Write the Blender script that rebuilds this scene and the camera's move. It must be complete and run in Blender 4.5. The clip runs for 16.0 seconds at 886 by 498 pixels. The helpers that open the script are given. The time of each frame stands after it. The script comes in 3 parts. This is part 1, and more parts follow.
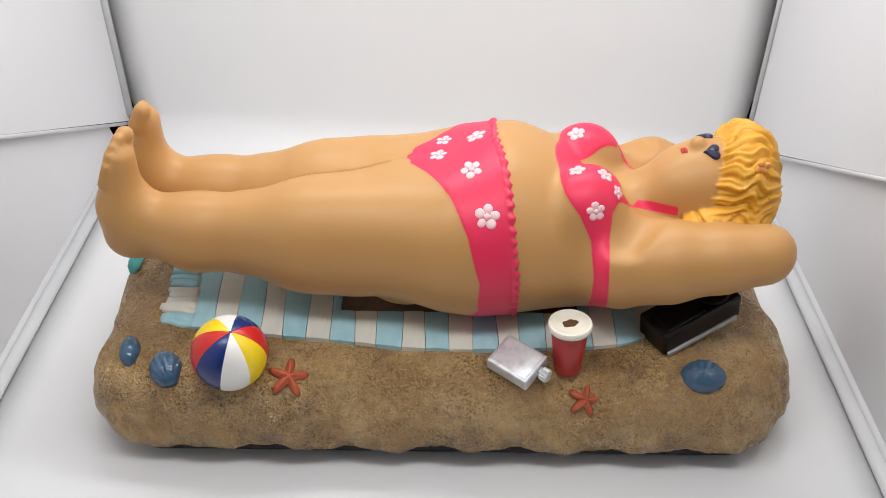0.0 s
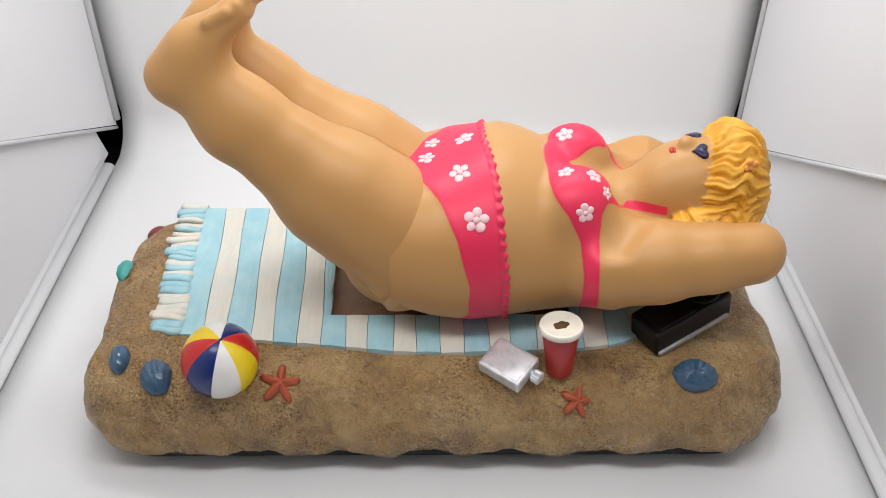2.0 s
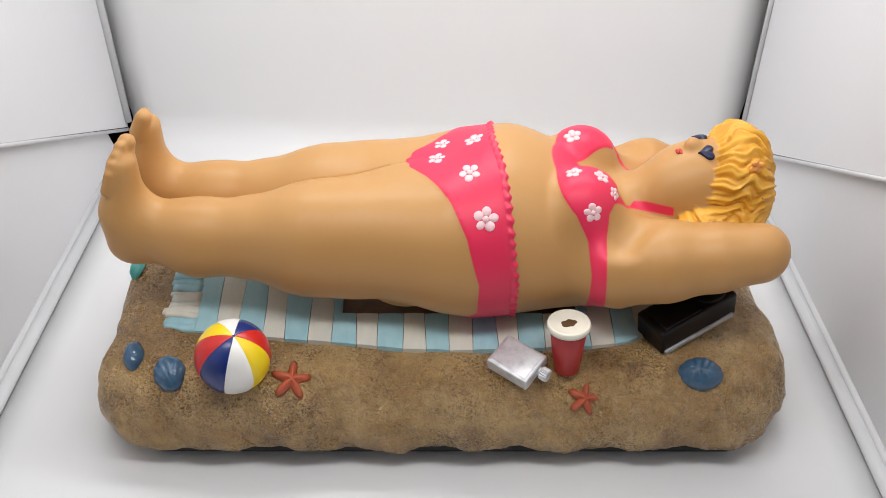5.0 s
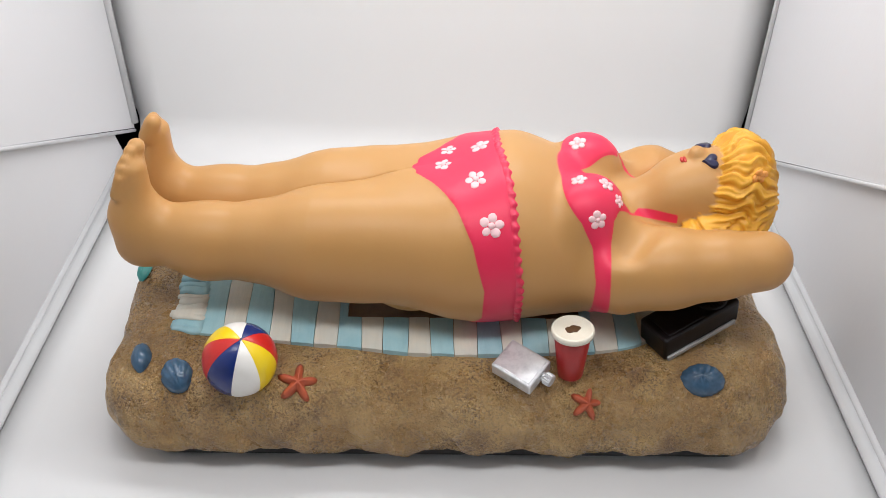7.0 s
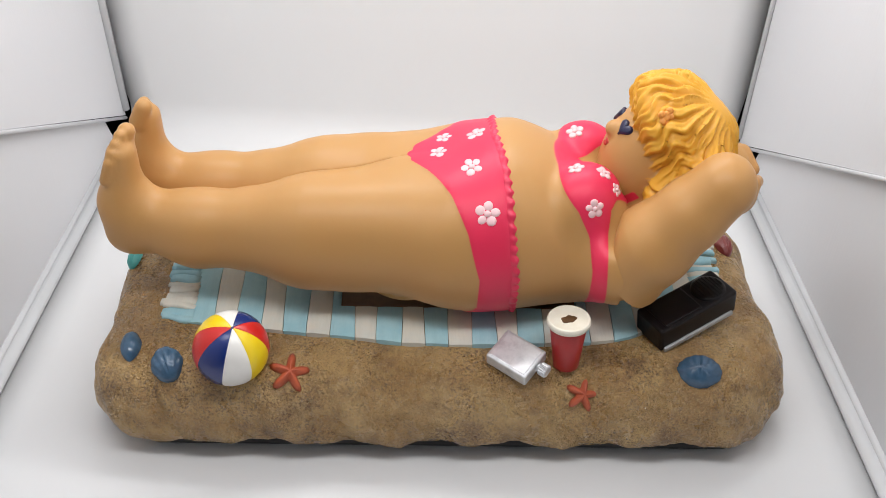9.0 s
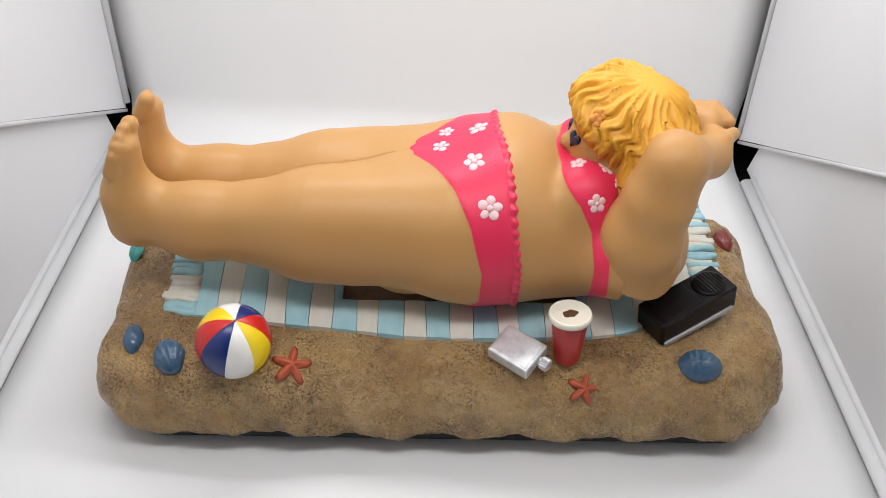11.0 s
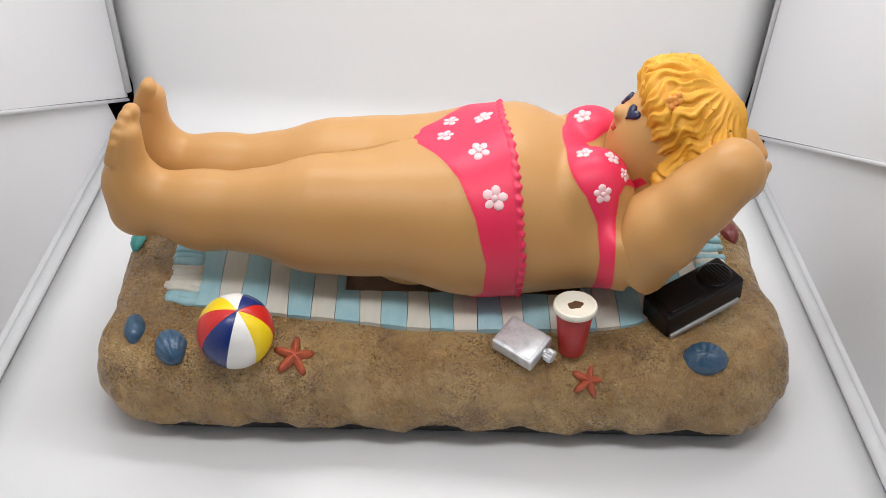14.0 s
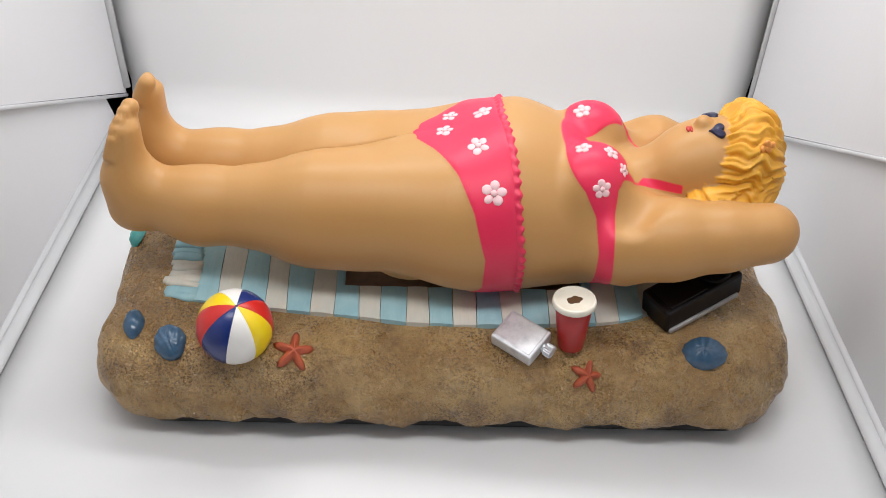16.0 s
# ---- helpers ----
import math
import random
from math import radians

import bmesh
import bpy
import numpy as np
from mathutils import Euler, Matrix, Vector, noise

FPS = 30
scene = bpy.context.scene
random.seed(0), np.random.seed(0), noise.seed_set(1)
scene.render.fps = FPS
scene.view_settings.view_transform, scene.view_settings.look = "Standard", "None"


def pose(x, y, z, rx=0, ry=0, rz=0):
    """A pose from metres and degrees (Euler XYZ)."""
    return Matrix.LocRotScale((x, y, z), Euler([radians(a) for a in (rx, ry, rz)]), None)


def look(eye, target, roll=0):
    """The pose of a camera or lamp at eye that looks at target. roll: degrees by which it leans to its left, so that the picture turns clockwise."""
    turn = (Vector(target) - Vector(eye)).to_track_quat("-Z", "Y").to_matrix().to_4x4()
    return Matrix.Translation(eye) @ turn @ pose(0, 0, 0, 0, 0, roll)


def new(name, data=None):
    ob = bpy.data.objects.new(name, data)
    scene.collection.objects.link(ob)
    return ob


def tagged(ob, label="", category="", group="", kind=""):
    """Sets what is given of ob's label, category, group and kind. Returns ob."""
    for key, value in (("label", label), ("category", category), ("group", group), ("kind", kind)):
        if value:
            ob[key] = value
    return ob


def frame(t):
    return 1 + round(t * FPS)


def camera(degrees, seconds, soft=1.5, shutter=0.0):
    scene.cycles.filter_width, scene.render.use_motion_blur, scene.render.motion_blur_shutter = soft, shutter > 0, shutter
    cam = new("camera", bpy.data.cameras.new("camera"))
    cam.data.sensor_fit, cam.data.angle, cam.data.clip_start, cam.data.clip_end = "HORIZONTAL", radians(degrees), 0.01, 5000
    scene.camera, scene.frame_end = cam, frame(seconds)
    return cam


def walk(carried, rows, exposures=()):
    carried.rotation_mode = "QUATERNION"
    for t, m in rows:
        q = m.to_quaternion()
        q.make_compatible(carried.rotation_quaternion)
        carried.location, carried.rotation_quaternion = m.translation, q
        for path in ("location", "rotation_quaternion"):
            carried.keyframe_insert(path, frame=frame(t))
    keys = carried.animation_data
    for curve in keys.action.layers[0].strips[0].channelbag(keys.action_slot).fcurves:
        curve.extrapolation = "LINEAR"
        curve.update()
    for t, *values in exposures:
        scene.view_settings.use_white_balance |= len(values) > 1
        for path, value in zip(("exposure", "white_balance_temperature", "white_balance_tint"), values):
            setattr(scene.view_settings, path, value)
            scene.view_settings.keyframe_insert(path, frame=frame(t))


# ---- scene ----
cam = camera(52.0, 16.0, soft=0.9)
PATH = [
    (0, (0.002, -0.391, 0.375), (-0.011, 1.189, -0.851), 0.4),
    (0.5, (0.0, -0.39, 0.374), (-0.006, 1.189, -0.853), 0.5),
    (1, (0.001, -0.387, 0.376), (0.002, 1.185, -0.86), 0.2),
    (1.5, (0.002, -0.385, 0.374), (0.004, 1.19, -0.859), -0.1),
    (2, (0.003, -0.387, 0.378), (0.008, 1.184, -0.859), -0.1),
    (2.5, (0.002, -0.39, 0.378), (0.009, 1.186, -0.854), 0.0),
    (3, (0.001, -0.394, 0.377), (0.011, 1.193, -0.841), 0.1),
    (3.5, (0.0, -0.39, 0.38), (-0.001, 1.187, -0.85), -0.1),
    (4, (0.001, -0.392, 0.379), (-0.002, 1.187, -0.849), -0.1),
    (6.5, (-0.003, -0.396, 0.382), (-0.003, 1.186, -0.842), 0.3),
    (7, (-0.003, -0.396, 0.385), (-0.005, 1.181, -0.844), 0.4),
    (7.5, (-0.004, -0.395, 0.384), (0.0, 1.181, -0.848), 0.7),
    (8, (-0.005, -0.391, 0.381), (-0.001, 1.182, -0.854), 0.8),
    (8.5, (-0.005, -0.39, 0.379), (0.005, 1.178, -0.862), 1.0),
    (9, (-0.004, -0.393, 0.379), (0.01, 1.177, -0.86), 1.1),
    (11.5, (-0.007, -0.394, 0.38), (0.016, 1.165, -0.872), 1.6),
    (12, (-0.006, -0.391, 0.379), (0.019, 1.167, -0.874), 1.6),
    (12.5, (-0.006, -0.391, 0.377), (0.015, 1.171, -0.872), 1.6),
    (13, (-0.007, -0.391, 0.376), (0.016, 1.166, -0.879), 1.7),
    (13.5, (-0.007, -0.39, 0.376), (0.009, 1.163, -0.884), 1.5),
    (14, (-0.008, -0.392, 0.376), (0.011, 1.161, -0.884), 1.7),
    (14.5, (-0.009, -0.392, 0.377), (0.008, 1.158, -0.887), 1.6),
    (15, (-0.009, -0.391, 0.376), (0.016, 1.154, -0.893), 1.7),
    (15.5, (-0.009, -0.393, 0.375), (0.02, 1.158, -0.888), 1.9),
    (16, (-0.008, -0.392, 0.376), (0.013, 1.154, -0.892), 1.7),
]
walk(cam, [(t, look(eye, target, roll)) for t, eye, target, roll in PATH])

# ---------------------------------------------------------------- light
world = bpy.data.worlds.new("room_light")
scene.world = world
world.use_nodes = True
world.node_tree.nodes["Background"].inputs[0].default_value = (0.86, 0.92, 1.0, 1)
world.node_tree.nodes["Background"].inputs[1].default_value = 0.05
scene.view_settings.exposure = 0.0

LAMPS = ((0.0, 0.095, 0.425, 0.40, 0.05, 1.10), (0.0, -0.17, 0.425, 0.40, 0.05, 0.80))
for lx, ly, lz, sx, sy, watts in LAMPS:
    lamp = bpy.data.lights.new("led_light", "AREA")
    lamp.shape, lamp.size, lamp.size_y, lamp.energy = "RECTANGLE", sx, sy, watts
    lamp.color = (0.985, 0.99, 1.0)
    new("led_light", lamp).matrix_world = pose(lx, ly, lz)


# ---------------------------------------------------------------- materials
class Mat:
    """A small helper round a node material."""

    def __init__(self, name, colour, rough=0.5, metal=0.0, sss=0.0, spec=0.5, coat=0.0):
        self.m = bpy.data.materials.new(name)
        self.m.use_nodes = True
        self.t = self.m.node_tree
        self.b = self.t.nodes["Principled BSDF"]
        self.b.inputs["Base Color"].default_value = (*colour, 1)
        self.b.inputs["Roughness"].default_value = rough
        self.b.inputs["Metallic"].default_value = metal
        self.b.inputs["Specular IOR Level"].default_value = spec
        self.b.inputs["Coat Weight"].default_value = coat
        if sss:
            self.b.inputs["Subsurface Weight"].default_value = sss
            self.b.inputs["Subsurface Radius"].default_value = (1.0, 0.45, 0.2)
            self.b.inputs["Subsurface Scale"].default_value = 0.006
        self.colour = self.value(colour)

    def value(self, colour):
        n = self.t.nodes.new("ShaderNodeRGB")
        n.outputs[0].default_value = (*colour, 1)
        return n.outputs[0]

    def coords(self):
        return self.t.nodes.new("ShaderNodeTexCoord").outputs["Object"]

    def noise(self, scale, detail=4.0, rough=0.6, stretch=None):
        n = self.t.nodes.new("ShaderNodeTexNoise")
        n.inputs["Scale"].default_value, n.inputs["Detail"].default_value = scale, detail
        n.inputs["Roughness"].default_value = rough
        src = self.coords()
        if stretch:
            mp = self.t.nodes.new("ShaderNodeMapping")
            mp.inputs["Scale"].default_value = stretch
            self.t.links.new(src, mp.inputs[0])
            src = mp.outputs[0]
        self.t.links.new(src, n.inputs["Vector"])
        return n.outputs["Fac"]

    def attribute(self, name):
        n = self.t.nodes.new("ShaderNodeAttribute")
        n.attribute_name = name
        return n.outputs["Fac"]

    def ramp(self, fac, lo, hi, a=0.0, b=1.0):
        n = self.t.nodes.new("ShaderNodeMapRange")
        for k, v in zip((1, 2, 3, 4), (lo, hi, a, b)):
            n.inputs[k].default_value = v
        self.t.links.new(fac, n.inputs[0])
        return n.outputs[0]

    def mix(self, fac, other, kind="MIX"):
        """Blends a colour over the present one by fac."""
        n = self.t.nodes.new("ShaderNodeMix")
        n.data_type, n.blend_type = "RGBA", kind
        self.t.links.new(fac, n.inputs[0])
        self.t.links.new(self.colour, n.inputs[6])
        self.t.links.new(self.value(other), n.inputs[7])
        self.colour = n.outputs[2]
        return self

    def times(self, a, b):
        n = self.t.nodes.new("ShaderNodeMath")
        n.operation = "MULTIPLY"
        self.t.links.new(a, n.inputs[0])
        self.t.links.new(b, n.inputs[1])
        return n.outputs[0]

    def bump(self, fac, strength, distance):
        n = self.t.nodes.new("ShaderNodeBump")
        n.inputs["Strength"].default_value, n.inputs["Distance"].default_value = strength, distance
        self.t.links.new(fac, n.inputs["Height"])
        if self.b.inputs["Normal"].links:
            self.t.links.new(self.b.inputs["Normal"].links[0].from_socket, n.inputs["Normal"])
        self.t.links.new(n.outputs[0], self.b.inputs["Normal"])
        return self

    def rough(self, fac):
        self.t.links.new(fac, self.b.inputs["Roughness"])
        return self

    def done(self):
        self.t.links.new(self.colour, self.b.inputs["Base Color"])
        return self.m


def sheet_material():
    m = Mat("white_sheet", (0.80, 0.80, 0.80), 0.42, spec=0.35)
    m.mix(m.ramp(m.noise(9, 3), 0.35, 0.75, 0, 0.10), (0.70, 0.70, 0.71))
    m.bump(m.noise(6, 3), 0.12, 0.004).bump(m.noise(1500, 2), 0.06, 0.0003)
    return m.done()


def panel_material():
    m = Mat("white_panel", (0.70, 0.70, 0.715), 0.55, spec=0.3)
    m.mix(m.ramp(m.noise(14, 3), 0.35, 0.75, 0, 0.12), (0.66, 0.66, 0.68))
    m.bump(m.noise(420, 2, stretch=(1, 1, 0.05)), 0.12, 0.0006).bump(m.noise(10, 2), 0.1, 0.003)
    return m.done()


def strip_material():
    m = Mat("clear_edge_strip", (0.72, 0.73, 0.74), 0.22, spec=0.6)
    m.mix(m.ramp(m.noise(40, 3), 0.4, 0.7, 0, 0.2), (0.6, 0.61, 0.63))
    return m.done()


def sand_material():
    m = Mat("sandy_resin", (0.46, 0.262, 0.090), 0.36, spec=0.8)
    m.mix(m.ramp(m.noise(26, 5, 0.7), 0.44, 0.58, 0, 0.95), (0.64, 0.410, 0.168))
    m.mix(m.ramp(m.noise(40, 5, 0.7), 0.51, 0.66, 0, 0.75), (0.23, 0.115, 0.042))
    zone = m.ramp(m.noise(34, 4, 0.7), 0.44, 0.60)
    pits = m.noise(760, 3, 0.6)
    m.mix(m.times(m.ramp(pits, 0.47, 0.62, 0, 1.0), m.ramp(zone, 0, 1, 0.06, 0.90)), (0.13, 0.060, 0.022))
    m.mix(m.ramp(m.noise(900, 2, 0.5), 0.55, 0.66, 0, 0.5), (0.64, 0.45, 0.22))
    m.bump(pits, 1.0, -0.0034).bump(m.noise(1100, 2), 0.5, 0.0008).bump(m.noise(150, 4), 0.9, 0.0034)
    m.rough(m.ramp(m.noise(60, 4), 0.35, 0.65, 0.16, 0.42))
    return m.done()


def skin_material():
    m = Mat("tan_vinyl", (0.500, 0.268, 0.094), 0.42, sss=0.05, spec=0.35)
    m.mix(m.ramp(m.noise(22, 3), 0.4, 0.75, 0, 0.35), (0.510, 0.246, 0.076))
    edge = m.attribute("paint")
    m.mix(m.ramp(m.noise(260, 3), 0.62, 0.72, 0, 0.10), (0.55, 0.28, 0.10))
    m.mix(m.ramp(edge, -0.0003, 0.0003), (0.72, 0.030, 0.085))
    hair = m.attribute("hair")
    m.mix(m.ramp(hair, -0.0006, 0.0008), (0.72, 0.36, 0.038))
    # shade between the locks, painted as a darker orange in their hollows
    m.mix(m.times(m.ramp(hair, 0.0, 0.001), m.ramp(m.attribute("groove_shade"), 0.1, -0.8, 0, 0.55)), (0.55, 0.22, 0.014))
    m.bump(m.noise(700, 2), 0.04, 0.0004)
    return m.done()


def paint(name, colour, rough=0.35, worn=None, amount=0.25, spec=0.5, metal=0.0, scale=180):
    m = Mat(name, colour, rough, metal, spec=spec)
    m.mix(m.ramp(m.noise(scale, 4), 0.42, 0.72, 0, amount), worn or tuple(c * 0.6 for c in colour))
    m.bump(m.noise(700, 3), 0.18, 0.0004).bump(m.noise(150, 3), 0.12, 0.0008)
    return m.done()


def cloth(name, colour, wash):
    m = Mat(name, colour, 0.75, spec=0.2)
    m.mix(m.ramp(m.noise(70, 4), 0.38, 0.68, 0, 0.7), wash)
    m.mix(m.ramp(m.noise(240, 3, stretch=(1, 0.12, 1)), 0.5, 0.75, 0, 0.25), tuple(c * 0.75 for c in colour))
    m.bump(m.noise(420, 3, stretch=(1, 0.2, 1)), 0.25, 0.0008)
    return m.done()


SHEET, PANEL, STRIP = sheet_material(), panel_material(), strip_material()
SAND, SKIN = sand_material(), skin_material()
# black for the unseen backing, so the gaps beside the sheet read as shadow
BLACK_GAP = paint("shadow_gap_black", (0.012, 0.012, 0.013), 0.6)
UNDERSIDE = paint("dark_underside", (0.010, 0.009, 0.009), 0.75)
PINK = paint("pale_pink_paint", (0.80, 0.53, 0.54), 0.45, (0.62, 0.35, 0.36), 0.3, scale=400)
HOTPINK = paint("hot_pink_paint", (0.72, 0.030, 0.085), 0.4, (0.6, 0.02, 0.06), 0.25)
HEART = paint("navy_lens_paint", (0.012, 0.012, 0.05), 0.3)
LIPS = paint("red_lip_paint", (0.48, 0.03, 0.02), 0.4)
PEACH = paint("peach_rose_paint", (0.80, 0.33, 0.07), 0.45, (0.6, 0.2, 0.04))
WHITE = paint("white_gloss_paint", (0.82, 0.80, 0.76), 0.28, (0.7, 0.67, 0.6), 0.2)
NAVY = paint("navy_gloss_paint", (0.012, 0.030, 0.16), 0.25)
RED = paint("red_gloss_paint", (0.60, 0.022, 0.018), 0.28)
YELLOW = paint("yellow_gloss_paint", (0.86, 0.62, 0.012), 0.28, (0.8, 0.5, 0.01))
STAR = paint("terracotta_paint", (0.50, 0.105, 0.045), 0.5, (0.30, 0.06, 0.03), 0.5)
SHELL = paint("steel_blue_glaze", (0.055, 0.120, 0.20), 0.12, (0.025, 0.05, 0.09), 0.6)
TEAL = paint("teal_paint", (0.05, 0.33, 0.30), 0.4, (0.03, 0.2, 0.19), 0.4)
MAROON = paint("maroon_paint", (0.22, 0.035, 0.03), 0.35)
CUP = paint("cup_red_paint", (0.42, 0.018, 0.018), 0.38, (0.28, 0.01, 0.012), 0.3)
LID = paint("cream_lid_paint", (0.82, 0.78, 0.66), 0.4, (0.7, 0.62, 0.45), 0.3)
COLA = paint("brown_drink_paint", (0.09, 0.04, 0.012), 0.4)
SILVER = paint("silver_paint", (0.74, 0.75, 0.76), 0.38, (0.34, 0.35, 0.37), 0.55, metal=0.5)
BLACK = paint("black_gloss_paint", (0.006, 0.005, 0.006), 0.34, (0.020, 0.007, 0.007), 0.3, spec=0.22)
GREY = paint("grey_silver_edge", (0.50, 0.50, 0.51), 0.38, (0.3, 0.3, 0.3), 0.4, metal=0.4)
BLUE_CLOTH = cloth("light_blue_stripe", (0.36, 0.61, 0.68), (0.50, 0.71, 0.74))
CREAM_CLOTH = cloth("cream_stripe", (0.76, 0.72, 0.62), (0.66, 0.70, 0.66))
HATCH = paint("brown_hatch_paint", (0.24, 0.130, 0.066), 0.55, (0.12, 0.055, 0.026), 0.5)


# ---------------------------------------------------------------- mesh helpers
def mesh_object(name, data, parent=None, label=""):
    ob = new(name, data)
    ob.parent = parent
    return tagged(ob, label)


def part(name, bm, material, parent=None, label="", smooth=False):
    """Links a bmesh as one mesh object under a thing or a part."""
    data = bpy.data.meshes.new(name)
    bmesh.ops.recalc_face_normals(bm, faces=bm.faces)
    for f in bm.faces:
        f.smooth = smooth
    bm.to_mesh(data)
    bm.free()
    data.materials.append(material)
    return mesh_object(name, data, parent, label)


def box(lo, hi, bevel=0.0, segments=2, m=None):
    bm = bmesh.new()
    bmesh.ops.create_cube(bm, size=1)
    lo, hi = Vector(lo), Vector(hi)
    for v in bm.verts:
        v.co = Vector(((lo[k] + hi[k]) / 2 + v.co[k] * (hi[k] - lo[k])) for k in range(3))
    if bevel:
        bmesh.ops.bevel(bm, geom=bm.edges[:], offset=bevel, segments=segments, profile=0.5, affect="EDGES")
    if m is not None:
        bm.transform(m)
    return bm


def turned(profile, sides=40, m=None):
    """A solid of revolution round z from (radius, height) pairs."""
    bm = bmesh.new()
    rings = [[bm.verts.new((r * math.cos(2 * math.pi * k / sides), r * math.sin(2 * math.pi * k / sides), z)) for k in range(sides)] for r, z in profile]
    for a, b in zip(rings, rings[1:]):
        for k in range(sides):
            bm.faces.new((a[k], a[(k + 1) % sides], b[(k + 1) % sides], b[k]))
    bm.faces.new(rings[0][::-1])
    bm.faces.new(rings[-1])
    if m is not None:
        bm.transform(m)
    return bm


def upright(place, axis, turn=0.0):
    """A pose at place with its z along axis."""
    z = Vector(axis).normalized()
    x = Vector((0, 1, 0)).cross(z)
    x = x.normalized() if x.length > 0.05 else Vector((1, 0, 0))
    turned_axes = Matrix((x, z.cross(x), z)).transposed().to_4x4()
    return Matrix.Translation(place) @ turned_axes @ pose(0, 0, 0, 0, 0, turn)


# ---------------------------------------------------------------- distance fields
def length(v):
    return np.sqrt((v * v).sum(-1))


def rounded(p, a, b, ra, rb):
    """A capsule whose radius goes from ra at a to rb at b."""
    a, b = np.array(a), np.array(b)
    ab = b - a
    t = np.clip(((p - a) @ ab) / (ab @ ab), 0, 1)
    return length(p - a - t[:, None] * ab) - (ra + (rb - ra) * t)


def ellipsoid(p, c, r):
    q = (p - np.array(c)) / np.array(r)
    k0, k1 = length(q), length(q / np.array(r))
    return k0 * (k0 - 1) / np.maximum(k1, 1e-9)


def blend(a, b, k):
    h = np.clip(0.5 + 0.5 * (b - a) / k, 0, 1)
    return b + (a - b) * h - k * h * (1 - h)


def nets(field, lo, hi, h):
    """Vertices and quads of the surface field = 0 within a box (naive surface nets), drawn close to the surface."""
    lo = np.array(lo, float)
    n = np.ceil((np.array(hi) - lo) / h).astype(int) + 1
    axes = [lo[k] + h * np.arange(n[k]) for k in range(3)]
    grid = np.stack(np.meshgrid(*axes, indexing="ij"), -1).reshape(-1, 3)
    f = field(grid).reshape(n)
    inside = f < 0
    c = n - 1
    corner = [(i, j, k) for i in (0, 1) for j in (0, 1) for k in (0, 1)]

    def cut(a, o):
        return a[o[0]:o[0] + c[0], o[1]:o[1] + c[1], o[2]:o[2] + c[2]]

    count = sum(cut(inside, o).astype(int) for o in corner)
    active = (count > 0) & (count < 8)
    total, place = np.zeros(c), np.zeros((*c, 3))
    for a in corner:
        for axis in range(3):
            if a[axis] == 0:
                b = tuple(v + (k == axis) for k, v in enumerate(a))
                fa, fb = cut(f, a), cut(f, b)
                cross = cut(inside, a) != cut(inside, b)
                t = np.where(cross, fa / np.where(cross, fa - fb, 1), 0)
                for k in range(3):
                    place[..., k] += cross * (a[k] + (t if k == axis else 0))
                total += cross
    index = -np.ones(c, int)
    index[active] = np.arange(active.sum())
    verts = np.argwhere(active) * h + lo + place[active] / total[active][:, None] * h
    faces = []
    for axis in range(3):
        u, v = (axis + 1) % 3, (axis + 2) % 3
        o = [0, 0, 0]
        o[axis] = 1
        a = inside[tuple(slice(0, n[k] - o[k]) for k in range(3))]
        b = inside[tuple(slice(o[k], n[k]) for k in range(3))]
        e = np.argwhere(a != b)
        e = e[(e[:, u] > 0) & (e[:, v] > 0) & (e[:, u] < c[u]) & (e[:, v] < c[v])]
        flip = a[tuple(e.T)]
        ring = []
        for du, dv in ((-1, -1), (0, -1), (0, 0), (-1, 0)):
            q = e.copy()
            q[:, u] += du
            q[:, v] += dv
            ring.append(index[tuple(q.T)])
        quad = np.stack(ring, -1)
        quad[~flip] = quad[~flip][:, ::-1]
        faces.append(quad)
    faces = np.concatenate(faces)
    for _ in range(2):
        verts = pulled(field, verts)
    return verts, faces


def slope(field, p, e=0.0004):
    g = np.stack([field(p + d) - field(p - d) for d in np.eye(3) * e], -1) / (2 * e)
    return g / np.maximum(length(g), 1e-9)[:, None], length(g)


def pulled(field, p):
    """Moves points on to the surface, by less than a millimetre a step."""
    g, steep = slope(field, p)
    return p - g * np.clip(field(p) / np.maximum(steep, 0.3), -0.001, 0.001)[:, None]


def settle(field, place, steps=60):
    """The nearest surface point to a place, and its normal."""
    p = np.array([place], float)
    for _ in range(steps):
        p = pulled(field, p)
    return Vector(p[0]), Vector(slope(field, p)[0][0])


class Shape:
    """Gathers vertices, faces and material numbers of one mesh."""

    def __init__(self):
        self.v, self.f, self.m, self.n = [], [], [], 0

    def add(self, verts, faces, slot=0):
        self.f += [tuple(int(i) + self.n for i in f) for f in faces]
        self.v += [tuple(map(float, v)) for v in verts]
        self.m += [slot] * len(faces)
        self.n += len(verts)

    def blob(self, m, slot, sub=2):
        bm = bmesh.new()
        bmesh.ops.create_icosphere(bm, subdivisions=sub, radius=1, matrix=m)
        bm.verts.ensure_lookup_table()
        self.add([v.co for v in bm.verts], [[v.index for v in f.verts] for f in bm.faces], slot)
        bm.free()

    def mesh(self, name, materials, origin=(0, 0, 0)):
        data = bpy.data.meshes.new(name)
        data.from_pydata([Vector(v) - Vector(origin) for v in self.v], [], self.f)
        for m in materials:
            data.materials.append(m)
        data.polygons.foreach_set("material_index", self.m)
        data.polygons.foreach_set("use_smooth", [True] * len(self.f))
        data.update()
        return data


def attach(data, name, values):
    """A number on each vertex; the vertices added after them get -1."""
    layer = data.attributes.new(name, "FLOAT", "POINT")
    full = -np.ones(len(data.vertices))
    full[:len(values)] = values
    layer.data.foreach_set("value", full)

# ---------------------------------------------------------------- the photo box
XL, XR, TOP = -0.245, 0.221, 0.44
FRONT = -0.46


def back_at(x):
    return 0.235 - 0.030 * (x - XL) / (XR - XL)


